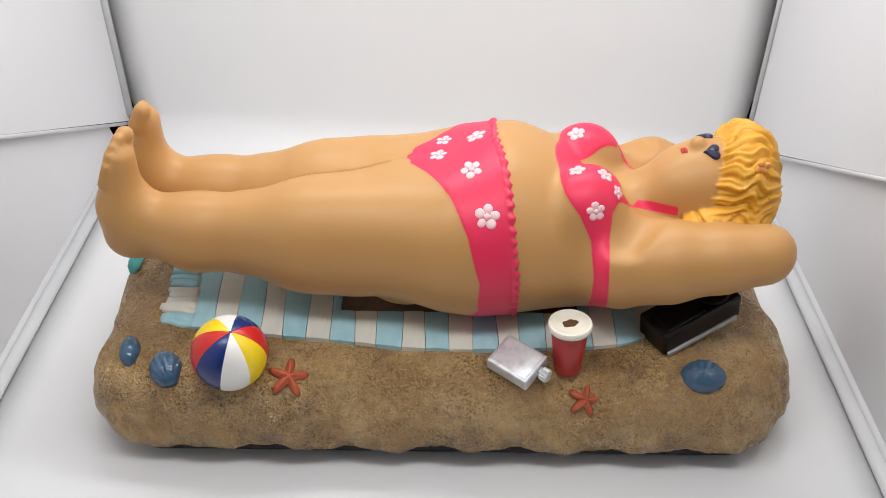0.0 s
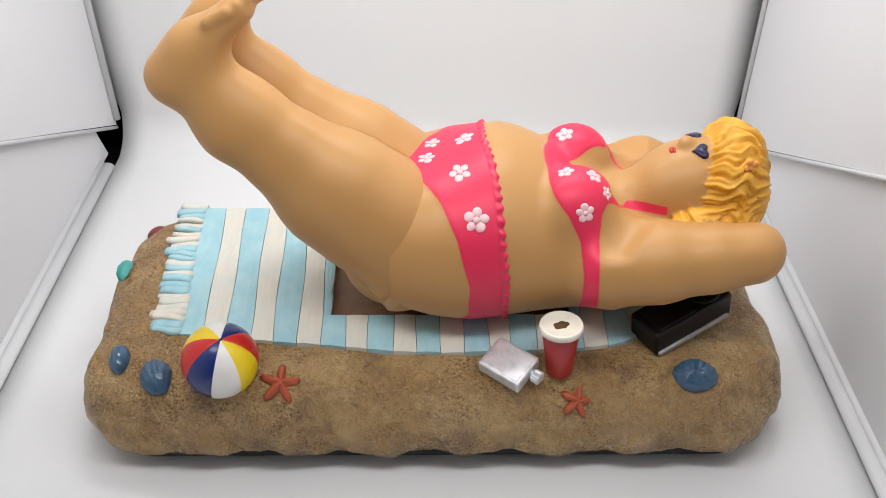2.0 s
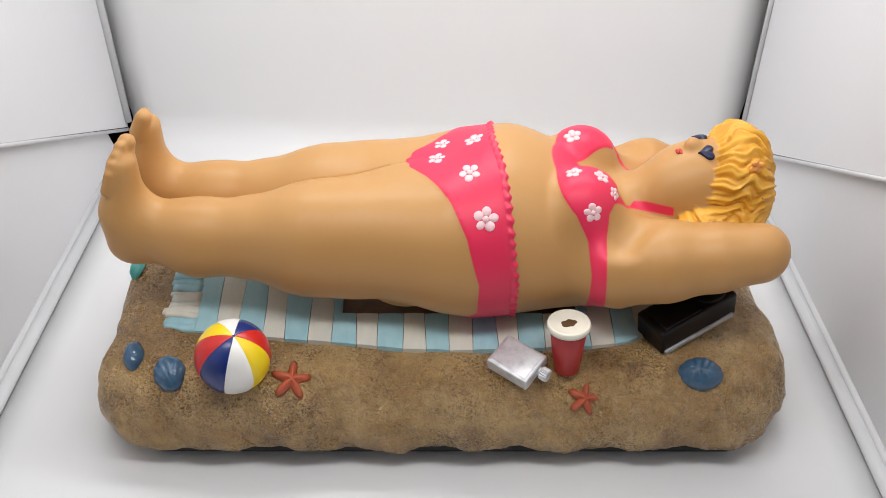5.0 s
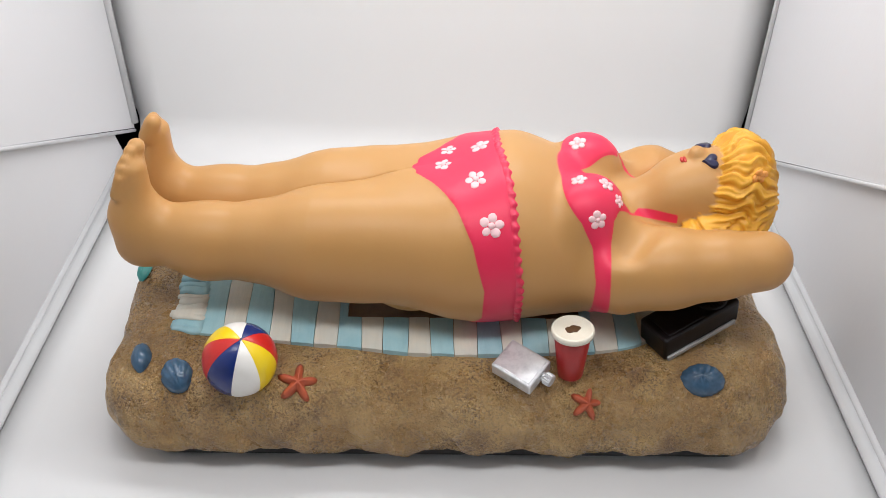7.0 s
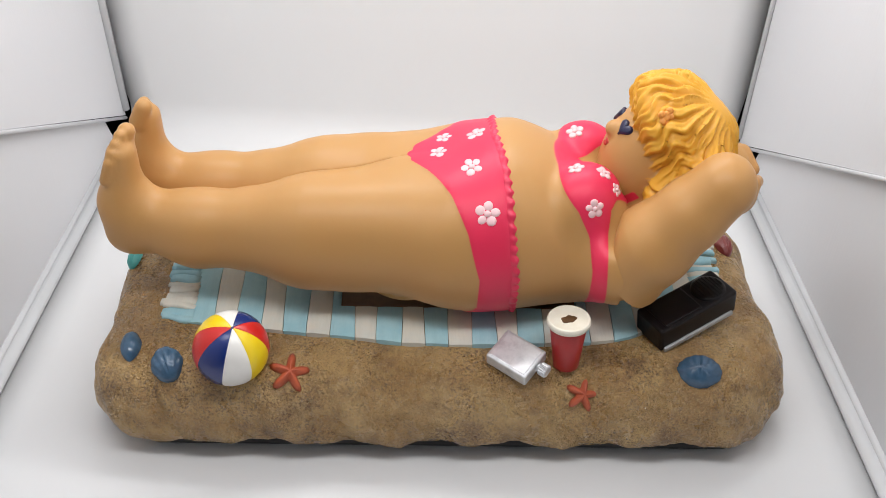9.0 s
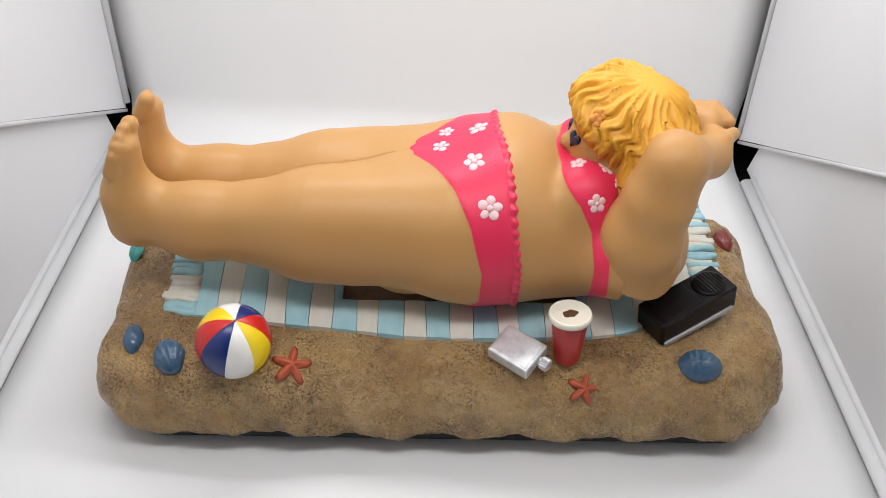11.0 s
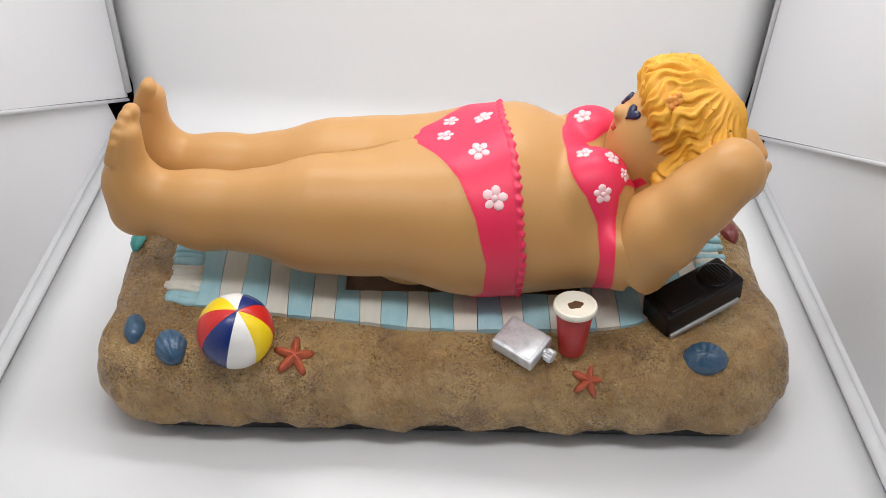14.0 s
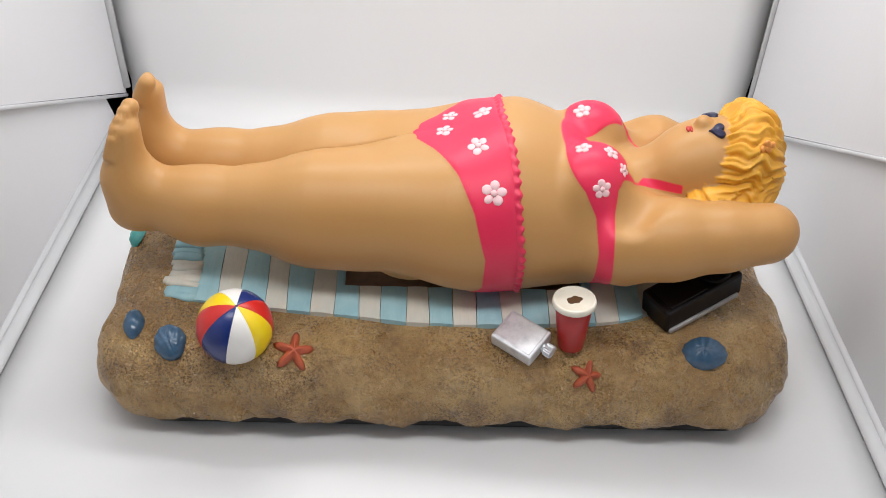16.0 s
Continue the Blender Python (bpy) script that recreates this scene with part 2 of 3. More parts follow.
def backdrop():
    """One bent white sheet: floor, a round bend, and the back."""
    bm, r, cols = bmesh.new(), 0.030, 24
    rows = []
    for c in range(cols + 1):
        x = XL + (XR - XL) * c / cols
        yb = back_at(x)
        spread = (-0.011 if c == 0 else 0.0045 if c == cols else 0.0)
        line = [(FRONT + (yb - r - FRONT) * k / 12, 0.0) for k in range(13)]
        line += [(yb - r + r * math.sin(a), r - r * math.cos(a)) for a in (math.pi / 2 * k / 10 for k in range(1, 11))]
        line += [(yb + 0.006 * math.sin(math.pi * k / 10), r + (TOP - r) * k / 10) for k in range(1, 11)]
        rows.append(([bm.verts.new((x + spread * min(1, max(0, z - 0.028) / 0.03), y, z)) for y, z in line], [bm.verts.new((x + spread * min(1, max(0, z - 0.028) / 0.03), y + 0.0012 * min(1, z / r), z - 0.0012 * max(0, 1 - z / r))) for y, z in line]))
    for a, b in zip(rows, rows[1:]):
        for k in range(len(a[0]) - 1):
            bm.faces.new((a[0][k], b[0][k], b[0][k + 1], a[0][k + 1]))
            bm.faces.new((a[1][k], a[1][k + 1], b[1][k + 1], b[1][k]))
        for k in (0, -1):
            bm.faces.new((a[0][k], b[0][k], b[1][k], a[1][k]))
    for a in (rows[0], rows[-1]):
        for k in range(len(a[0]) - 1):
            bm.faces.new((a[0][k], a[0][k + 1], a[1][k + 1], a[1][k]))
    ob = part("backdrop", bm, SHEET, smooth=True)
    tagged(ob, "white bent paper sheet forming floor and back", "backdrop", kind="structure")


def quad_slab(points, side, thick):
    """A panel through four (y, z) corners in a plane of constant x."""
    bm = bmesh.new()
    ring = [[bm.verts.new((x, y, z)) for y, z in points] for x in (side, side + thick)]
    bm.faces.new(ring[0])
    bm.faces.new(ring[1][::-1])
    for k in range(4):
        bm.faces.new((ring[0][k], ring[0][(k + 1) % 4], ring[1][(k + 1) % 4], ring[1][k]))
    return bm


def bar(a, b, r, material, name, parent, label="", squash=1.0):
    """A rounded strip from a to b."""
    a, b = Vector(a), Vector(b)
    n = 12
    d = (b - a).normalized()
    s = d.cross(Vector((0, 0, 1)) if abs(d.z) < 0.9 else Vector((1, 0, 0))).normalized()
    u = s.cross(d)
    bm = bmesh.new()
    ends = [[bm.verts.new(p + s * (r * math.cos(2 * math.pi * k / n)) + u * (r * squash * math.sin(2 * math.pi * k / n))) for k in range(n)] for p in (a, b)]
    for k in range(n):
        bm.faces.new((ends[0][k], ends[0][(k + 1) % n], ends[1][(k + 1) % n], ends[1][k]))
    bm.faces.new(ends[0])
    bm.faces.new(ends[1][::-1])
    return part(name, bm, material, parent, label, smooth=True)


def side_wall(name, side, yb, out):
    """A side of the box: a lower flap, an upper panel whose lower edge slopes down to the back, and their edge strips."""
    x = side + out * 0.0045
    slope_z = 0.535
    z0 = 0.012
    yfar = yb - 0.012
    zf = z0 + slope_z * (yfar - FRONT)
    lower = part(name, quad_slab([(FRONT, 0.002), (yfar - 0.012, 0.002), (yfar - 0.024, 0.029), (FRONT, zf + 0.004)], x + out * 0.004, out * 0.003), PANEL)
    tagged(lower, "white matte plastic side flap of the photo box", "wall", kind="structure")
    part("upper_panel", quad_slab([(FRONT, zf), (yb - 0.004, z0 + 0.004), (yb - 0.004, TOP), (FRONT, TOP)], x, out * 0.003), PANEL, lower)
    bar((x - out * 0.0005, FRONT, zf), (x - out * 0.0005, yb - 0.006, z0 + 0.003), 0.0013, PANEL, "fold_edge", lower)
    bar((side + out * 0.0035, FRONT, 0.0022), (side + out * 0.0035, yfar - 0.03, 0.0022), 0.0048, STRIP, "edge_strip", lower, "clear plastic edge strip", 0.7)
    bar((side + out * 0.0080, FRONT, 0.0050), (side + out * 0.0080, yfar - 0.03, 0.0050), 0.0026, STRIP, "edge_strip", lower, "clear plastic edge strip")
    bar((x - out * 0.0016, yb - 0.005, z0 + 0.01), (x - out * 0.0016, yb - 0.005, TOP), 0.0030 if out < 0 else 0.0018, STRIP, "edge_strip", lower, "clear plastic edge strip")
    return lower


def shell():
    """An added black backing that darkens the shadow gaps, the ceiling and two rows of diodes."""
    for name, lo, hi in (("wall_back", (XL - 0.05, 0.262, -0.02), (XR + 0.05, 0.268, TOP)), ("wall_west", (XL - 0.05, FRONT, -0.02), (XL - 0.046, 0.262, TOP)), ("wall_east", (XR + 0.046, FRONT, -0.02), (XR + 0.05, 0.262, TOP)), ("floor", (XL - 0.05, FRONT, -0.024), (XR + 0.05, 0.268, -0.02))):
        tagged(part(name, box(lo, hi), BLACK_GAP), "added black backing that darkens the shadow gaps of the photo box", "wall" if "wall" in name else "floor", kind="structure")
    tagged(part("ceiling", box((XL - 0.05, FRONT, TOP), (XR + 0.05, 0.268, TOP + 0.004)), PANEL), "white plastic ceiling of the photo box", "ceiling", kind="structure")


backdrop()
side_wall("wall_left", XL, back_at(XL), -1)
side_wall("wall_right", XR, back_at(XR), 1)
shell()


# ---------------------------------------------------------------- the sandy base
def wave(p, s, seed):
    return np.sin(p[:, 0] * s + seed) * np.sin(p[:, 1] * s * 1.2 + seed * 1.7) * np.cos(p[:, 2] * s * 1.1 + seed * 0.6) + 0.5 * np.sin(p[:, 0] * s * 2.3 + seed * 2.1 + p[:, 2] * s)


def base_field(p):
    c, half, r = np.array((-0.0012, -0.010, 0.0285)), np.array((0.1825, 0.0825, 0.0290)), 0.0270
    q = np.abs(p - c)
    # the corners are round in plan, and the sides swell below the middle
    swell = 0.010 * np.clip((0.026 - p[:, 2]) / 0.03, -1.0, 0.4) - 0.0070 * np.clip((0.022 - p[:, 2]) / 0.016, 0, 1.2) ** 2
    flat = np.stack([q[:, 0] - half[0] + 0.042, q[:, 1] - half[1] + 0.042], -1)
    plan = length(np.maximum(flat, 0)) + np.minimum(flat.max(-1), 0) - 0.042 - swell * 0.5
    edge = np.stack([plan + r, q[:, 2] - half[2] + r], -1)
    d = length(np.maximum(edge, 0)) + np.minimum(edge.max(-1), 0) - r
    d = d + 0.0024 * wave(p, 62.0, 0.7) + 0.0010 * wave(p, 160.0, 2.2) + 0.0004 * wave(p, 420.0, 4.0)
    lid = p[:, 2] - 0.0555 - 0.0004 * wave(p, 90.0, 1.0)
    d = -blend(-d, -lid, 0.006)
    arch = 0.0042 - 0.0022 * np.cos(31.4 * (p[:, 0] + 0.14)) - 0.0015 * np.cos(57.0 * (p[:, 0] - 0.16))
    # the well under the hatch
    well = np.stack([np.abs(p[:, 0] - 0.0085) - 0.0640, np.abs(p[:, 1] + 0.0055) - 0.0300, 0.0490 - p[:, 2]], -1).max(-1)
    d = np.maximum(d, -well)
    return np.maximum(d, arch - p[:, 2])


def ground(x, y):
    """The top of the base at a place in plan, and its normal."""
    z = np.linspace(0.075, 0.005, 281)
    f = base_field(np.stack([np.full(281, x), np.full(281, y), z], -1))
    z0 = z[int(np.argmax(f < 0))]
    p = np.array([(x, y, z0)])
    return Vector((x, y, z0)), Vector(slope(base_field, p, 0.001)[0][0])


def sandy_base():
    s = Shape()
    v, f = nets(base_field, (-0.205, -0.105, -0.002), (0.199, 0.087, 0.066), 0.0021)
    s.add(v, f)
    base = mesh_object("sand_base", s.mesh("sand_base", [SAND]))
    tagged(base, "pitted sandy brown resin display base shaped like beach sand", "toy base")
    # black bottom plate, brought forward to stand in for the shadow under the front
    bm = box((-0.156, -0.0860, 0.0006), (0.156, 0.064, 0.020), 0.009, 3)
    part("underside", bm, UNDERSIDE, base, "black bottom plate that also forms the dark shadow line under the base")
    return base


sandy_base()


# ---------------------------------------------------------------- the towel
TOWEL_TOP = 0.0572
HATCH_BOX = (-0.0535, 0.0705, -0.0350, 0.0240)


def towel_front(x):
    return float(np.interp(x, (-0.150, -0.131, -0.091, -0.069, -0.0465, -0.022, 0.004, 0.032, 0.081, 0.095, 0.140), (-0.0486, -0.0482, -0.0535, -0.0557, -0.0582, -0.0616, -0.0629, -0.0622, -0.0594, -0.0560, -0.028)))


def towel_back(x):
    return 0.0620 + 0.0008 * math.sin(x * 70)


def seam(k, v):
    """Where the k-th stripe boundary runs, from the front edge (v = 0) to the back (v = 1)."""
    uneven = 0.0006 * (k % 2) + 0.0005 * math.sin(v * 8 + k * 2.1)
    return (-0.1306 + 0.0121 * k) * (1 - v) + (-0.1398 + 0.0127 * k) * v + uneven


def slab(bm, left, right, y0, y1, rows):
    """A thin piece of cloth between two lines x = left(v), right(v), v running over the whole towel."""
    top, low = [], []
    for j in range(rows + 1):
        for i in range(4):
            v = j / rows
            y = y0 + (y1 - y0) * v
            whole = (y + 0.060) / 0.122
            a, b = left(whole), right(whole)
            x = a + (b - a) * i / 3
            y = max(y, towel_front(x)) if j else max(y0, towel_front(x))
            rise = 0.0002 * math.sin(y * 140 + a * 300) - (0.00025 if i in (0, 3) else 0.0)
            inset = 0.00016 if i == 0 else -0.00016 if i == 3 else 0.0
            top.append(bm.verts.new((x + inset, y, TOWEL_TOP + rise)))
            low.append(bm.verts.new((x + inset, y, TOWEL_TOP - 0.004)))
    for j in range(rows):
        for i in range(3):
            q = [j * 4 + i, j * 4 + i + 1, j * 4 + i + 5, j * 4 + i + 4]
            bm.faces.new([top[n] for n in q])
            bm.faces.new([low[n] for n in q[::-1]])
        for i in (0, 3):
            q = [j * 4 + i, (j + 1) * 4 + i]
            bm.faces.new((top[q[0]], top[q[1]], low[q[1]], low[q[0]]))
    for j in (0, rows):
        for i in range(3):
            q = [j * 4 + i, j * 4 + i + 1]
            bm.faces.new((top[q[0]], top[q[1]], low[q[1]], low[q[0]]))


def towel():
    thing = new("beach_towel")
    tagged(thing, "light blue and cream striped towel with fringed ends on the sand", "towel")
    hx0, hx1, hy0, hy1 = HATCH_BOX
    stripes = 22
    for k in range(stripes):
        a, b = (lambda v, k=k: seam(k, v)), (lambda v, k=k: seam(k + 1, v))
        mid = seam(k + 0.5, 0.4)
        front, back = min(towel_front(seam(k, 0)), towel_front(seam(k + 1, 0))), towel_back(mid)
        pieces = [(a, b, front, back, 14)]
        if seam(k + 1, 0.4) > hx0 and seam(k, 0.4) < hx1:
            pieces = [(a, b, front, hy0, 5), (a, b, hy1, back, 6)]
            if seam(k, 0.4) < hx0:
                pieces.append((a, lambda v: max(a(v) + 0.0005, hx0 - 0.002 + 0.004 * (0.5 - v)), hy0, hy1, 6))
            if seam(k + 1, 0.4) > hx1:
                pieces.append((lambda v: min(b(v) - 0.0005, hx1), b, hy0, hy1, 6))
        for piece in pieces:
            bm = bmesh.new()
            slab(bm, *piece)
            part("stripe", bm, BLUE_CLOTH if k % 2 == 0 else CREAM_CLOTH, thing, smooth=False)
    rng = random.Random(4)
    for end in (-1, 1):
        n = 25
        for k in range(n):
            far = k / (n - 1)
            x0 = seam(0, far) + 0.0006 if end < 0 else seam(stripes, far) - 0.0006
            y0 = towel_front(x0) + 0.0026 + (0.0595 - towel_front(x0)) * far
            reach = 0.0180 + rng.uniform(-0.0022, 0.0016)
            half = 0.0026 + rng.uniform(-0.0005, 0.0006)
            bm = bmesh.new()
            # a twisted strand: several steps along its length, a ridge along the middle
            rings = []
            for i in range(6):
                u = i / 5
                sway = 0.0007 * math.sin(u * 5 + k)
                w = half * (1 - 0.10 * u + 0.10 * math.sin(u * 7 + k * 1.7))
                drop = 0.0012 * u * u
                rings.append([bm.verts.new((reach * u, sway + c * w, h - drop)) for c, h in ((-1, -0.0030), (-0.92, -0.0003), (-0.4, 0.0004), (0.1, 0.0001), (0.5, 0.0004), (0.92, -0.0003), (1, -0.0030))])
            for p, q in zip(rings, rings[1:]):
                for i in range(6):
                    bm.faces.new((p[i], p[i + 1], q[i + 1], q[i]))
                bm.faces.new((p[6], p[0], q[0], q[6]))
            bm.faces.new(rings[0])
            bm.faces.new(rings[-1][::-1])
            turn = (0 if end > 0 else 180) + (rng.uniform(-14, -2) if end < 0 else rng.uniform(2, 14))
            bm.transform(pose(x0, y0, TOWEL_TOP - 0.0001 + 0.0004 * (k % 2), 0, rng.uniform(-1.5, 1.5), turn))
            part("tassel", bm, CREAM_CLOTH if (k % 2) == (rng.random() < 0.2) else BLUE_CLOTH, thing, smooth=True)
    hatch = new("hatch_plate")
    tagged(hatch, "brown recessed plate in the towel under the doll", "plate")
    part("plate", box((hx0 - 0.003, hy0 - 0.003, 0.0480), (hx1 + 0.003, hy1 + 0.003, 0.0512), 0.0004), HATCH, hatch)
    for lo, hi in (((hx0 - 0.003, hy0 - 0.0030, 0.0512), (hx1 + 0.003, hy0 - 0.0004, 0.0566)), ((hx0 - 0.003, hy1 + 0.0004, 0.0512), (hx1 + 0.003, hy1 + 0.0030, 0.0566)), ((hx0 - 0.004, hy0, 0.0512), (hx0 - 0.0016, hy1, 0.0569)), ((hx1 + 0.0004, hy0, 0.0512), (hx1 + 0.003, hy1, 0.0566))):
        part("rim", box(lo, hi, 0.0003, 1), HATCH, hatch)


towel()


# ---------------------------------------------------------------- things on the sand
def beach_ball():
    ball = new("beach_ball")
    tagged(ball, "glossy white, navy, red and yellow painted beach ball", "ball")
    place, r = Vector((-0.1033, -0.0762, 0.0658)), 0.0184
    m = upright(place, (0.195, -0.228, 0.953), 0)
    for k, mat in enumerate((WHITE, YELLOW, RED, NAVY) * 2):
        bm = bmesh.new()
        rows, cols = 22, 8
        g = []
        for j in range(rows + 1):
            th = math.pi * (0.012 + 0.976 * j / rows)
            line = []
            for i in range(cols + 1):
                ph = math.radians(BALL_TURN) + 2 * math.pi / 8 * (k + i / cols)
                rr = r * (1 - 0.012 * (i in (0, cols)))
                line.append(bm.verts.new((rr * math.sin(th) * math.cos(ph), rr * math.sin(th) * math.sin(ph), rr * math.cos(th))))
            g.append(line)
        for a, b in zip(g, g[1:]):
            for i in range(cols):
                bm.faces.new((a[i], b[i], b[i + 1], a[i + 1]))
        bm.transform(m)
        part("panel", bm, mat, ball, smooth=True)
    core = bmesh.new()
    bmesh.ops.create_icosphere(core, subdivisions=3, radius=r * 0.985, matrix=m)
    part("seams", core, NAVY, ball, "dark seams", smooth=True)


BALL_TURN = -92.0
beach_ball()


def starfish(x, y, size, turn):
    p, n = ground(x, y)
    bm = bmesh.new()
    arms, rings = 5, 5
    mid = bm.verts.new((0, 0, 0.30))
    under = bm.verts.new((0, 0, -0.1))
    loops = []
    for j in range(1, rings + 1):
        t = j / rings
        loop = []
        for k in range(arms * 8):
            a = 2 * math.pi * k / (arms * 8)
            w = abs(math.cos(arms * a / 2))
            wide = 0.40 + 0.60 * w ** 2.2
            bend = 0.04 * math.sin(3 * a) * t
            z = 0.30 * (1 - t ** 2) + 0.16 * w ** 4 * (1 - t) - (0.1 if j == rings else 0)
            loop.append(bm.verts.new((wide * t * math.cos(a + bend), wide * t * math.sin(a + bend), z)))
        loops.append(loop)
    nn = arms * 8
    for k in range(nn):
        bm.faces.new((mid, loops[0][k], loops[0][(k + 1) % nn]))
        bm.faces.new((under, loops[-1][(k + 1) % nn], loops[-1][k]))
        for a, b in zip(loops, loops[1:]):
            bm.faces.new((a[k], b[k], b[(k + 1) % nn], a[(k + 1) % nn]))
    bm.transform(upright(p + n * 0.0002, n, turn) @ Matrix.Diagonal((size, size, size * 0.9, 1)))
    tagged(part("starfish", bm, STAR, smooth=True), "terracotta red five-armed starfish stuck on the sand", "starfish", "starfish on the base")


starfish(-0.0758, -0.0790, 0.0108, 20)
starfish(0.0695, -0.0832, 0.0092, 18)


def scallop(x, y, rx, ry, rise, turn, material, label, ribs=8, deep=0.15):
    p, n = ground(x, y)
    bm = bmesh.new()
    rows, cols = 12, 54
    g = []
    for j in range(rows + 1):
        th = math.pi / 2 * j / rows
        line = []
        for k in range(cols):
            a = 2 * math.pi * k / cols
            px, py = math.sin(th) * math.cos(a), math.sin(th) * math.sin(a)
            # ribs fan out from the hinge at -y
            fan = math.atan2(px, py + 1.25)
            rib = abs(math.sin(fan * ribs * 1.4)) ** 0.6
            z = math.cos(th) * (1 - deep * 1.6 * (1 - rib)) - 0.10
            edge = 1 + 0.05 * (rib - 0.5) * math.sin(th) ** 4
            line.append(bm.verts.new((px * edge, py * edge * (1 - 0.12 * px * px), z)))
        g.append(line)
    for a, b in zip(g, g[1:]):
        for k in range(cols):
            bm.faces.new((a[k], b[k], b[(k + 1) % cols], a[(k + 1) % cols]))
    bmesh.ops.remove_doubles(bm, verts=bm.verts[:], dist=1e-5)
    bm.transform(upright(p, n, turn) @ Matrix.Diagonal((rx, ry, rise, 1)))
    tagged(part("seashell", bm, material, smooth=True), label, "seashell", "seashells on the base")


scallop(0.1272, -0.0762, 0.0110, 0.0086, 0.0085, -12, SHELL, "shiny steel blue ribbed seashell on the sand", 12, 0.16)
scallop(-0.1372, -0.0745, 0.0080, 0.0095, 0.0068, 25, SHELL, "shiny steel blue ribbed seashell beside the ball")
scallop(-0.1580, -0.0632, 0.0053, 0.0090, 0.0060, 8, SHELL, "small smooth blue seashell on the sand", 5, 0.03)
scallop(-0.1755, 0.0100, 0.0050, 0.0095, 0.0055, 10, TEAL, "small teal ridged seashell at the end of the base", 6, 0.12)
scallop(-0.1700, 0.0560, 0.0070, 0.0070, 0.0050, 0, MAROON, "small maroon seashell at the corner of the base")
scallop(-0.1240, 0.0690, 0.0090, 0.0050, 0.0050, 0, SHELL, "dark blue seashell on the far edge of the base")
scallop(0.1640, 0.0270, 0.0055, 0.0090, 0.0055, 0, MAROON, "small maroon seashell at the end of the base")


def paper_cup():
    cup = new("paper_cup")
    tagged(cup, "red paper cup with a cream lid standing in the sand", "cup")
    a, b = Vector((0.0612, -0.0722, 0.0535)), Vector((0.0602, -0.0702, 0.0830))
    h = (b - a).length
    m = upright(a, b - a)
    part("body", turned([(0.0060, 0.0), (0.0064, 0.0006), (0.0092, h - 0.003), (0.0090, h - 0.0025)], m=m), CUP, cup, smooth=True)
    part("lid", turned([(0.0094, h - 0.0036), (0.0104, h - 0.0032), (0.0107, h - 0.0016), (0.0104, h - 0.0002), (0.0097, h + 0.0002), (0.0090, h - 0.0008), (0.0004, h - 0.0009)], m=m), LID, cup, "cream lid with a raised rim", smooth=True)
    bm = bmesh.new()
    n = 26
    ring = []
    for k in range(n):
        t = 2 * math.pi * k / n
        r = 0.0031 * (1 + 0.16 * math.sin(2 * t + 0.5) + 0.10 * math.sin(5 * t))
        ring.append((1.15 * r * math.cos(t), 0.95 * r * math.sin(t)))
    lo, hi = [bm.verts.new((x, y, h - 0.0012)) for x, y in ring], [bm.verts.new((x * 0.94, y * 0.94, h - 0.0005)) for x, y in ring]
    bm.faces.new(hi)
    bm.faces.new(lo[::-1])
    for k in range(n):
        bm.faces.new((lo[k], lo[(k + 1) % n], hi[(k + 1) % n], hi[k]))
    bm.transform(m)
    part("drink_opening", bm, COLA, cup, "dark brown opening in the lid")


paper_cup()


def hip_flask():
    flask = new("hip_flask")
    tagged(flask, "silver painted rectangular flask lying on the sand", "flask")
    m = pose(0.0362, -0.0735, 0.0592, 12, 4, -37.5) @ Matrix.Diagonal((0.93, 0.93, 0.95, 1))
    body = part("body", box((-0.0128, -0.0102, -0.0040), (0.0124, 0.0102, 0.0040), 0.0011, 3, m), SILVER, flask, smooth=False)
    part("face", box((-0.0114, -0.0090, 0.0030), (0.0110, 0.0090, 0.0044), 0.0006, 2, m), SILVER, flask)
    neck = m @ pose(0.0124, 0.0022, -0.0004, 0, 90, 0)
    part("neck", turned([(0.0026, -0.001), (0.0026, 0.0026)], 20, neck), SILVER, flask, smooth=True)
    bm = bmesh.new()
    n = 36
    rings = []
    for z in (0.0014, 0.0018, 0.0054, 0.0060):
        rings.append([bm.verts.new(((0.0036 - 0.00035 * (k % 2) - 0.0004 * (z in (0.0014, 0.0060))) * math.cos(2 * math.pi * k / n), (0.0036 - 0.00035 * (k % 2) - 0.0004 * (z in (0.0014, 0.0060))) * math.sin(2 * math.pi * k / n), z)) for k in range(n)])
    for a, b in zip(rings, rings[1:]):
        for k in range(n):
            bm.faces.new((a[k], a[(k + 1) % n], b[(k + 1) % n], b[k]))
    bm.faces.new(rings[0][::-1])
    bm.faces.new(rings[-1])
    bm.transform(neck)
    part("cap", bm, SILVER, flask, "ridged silver screw cap")


hip_flask()


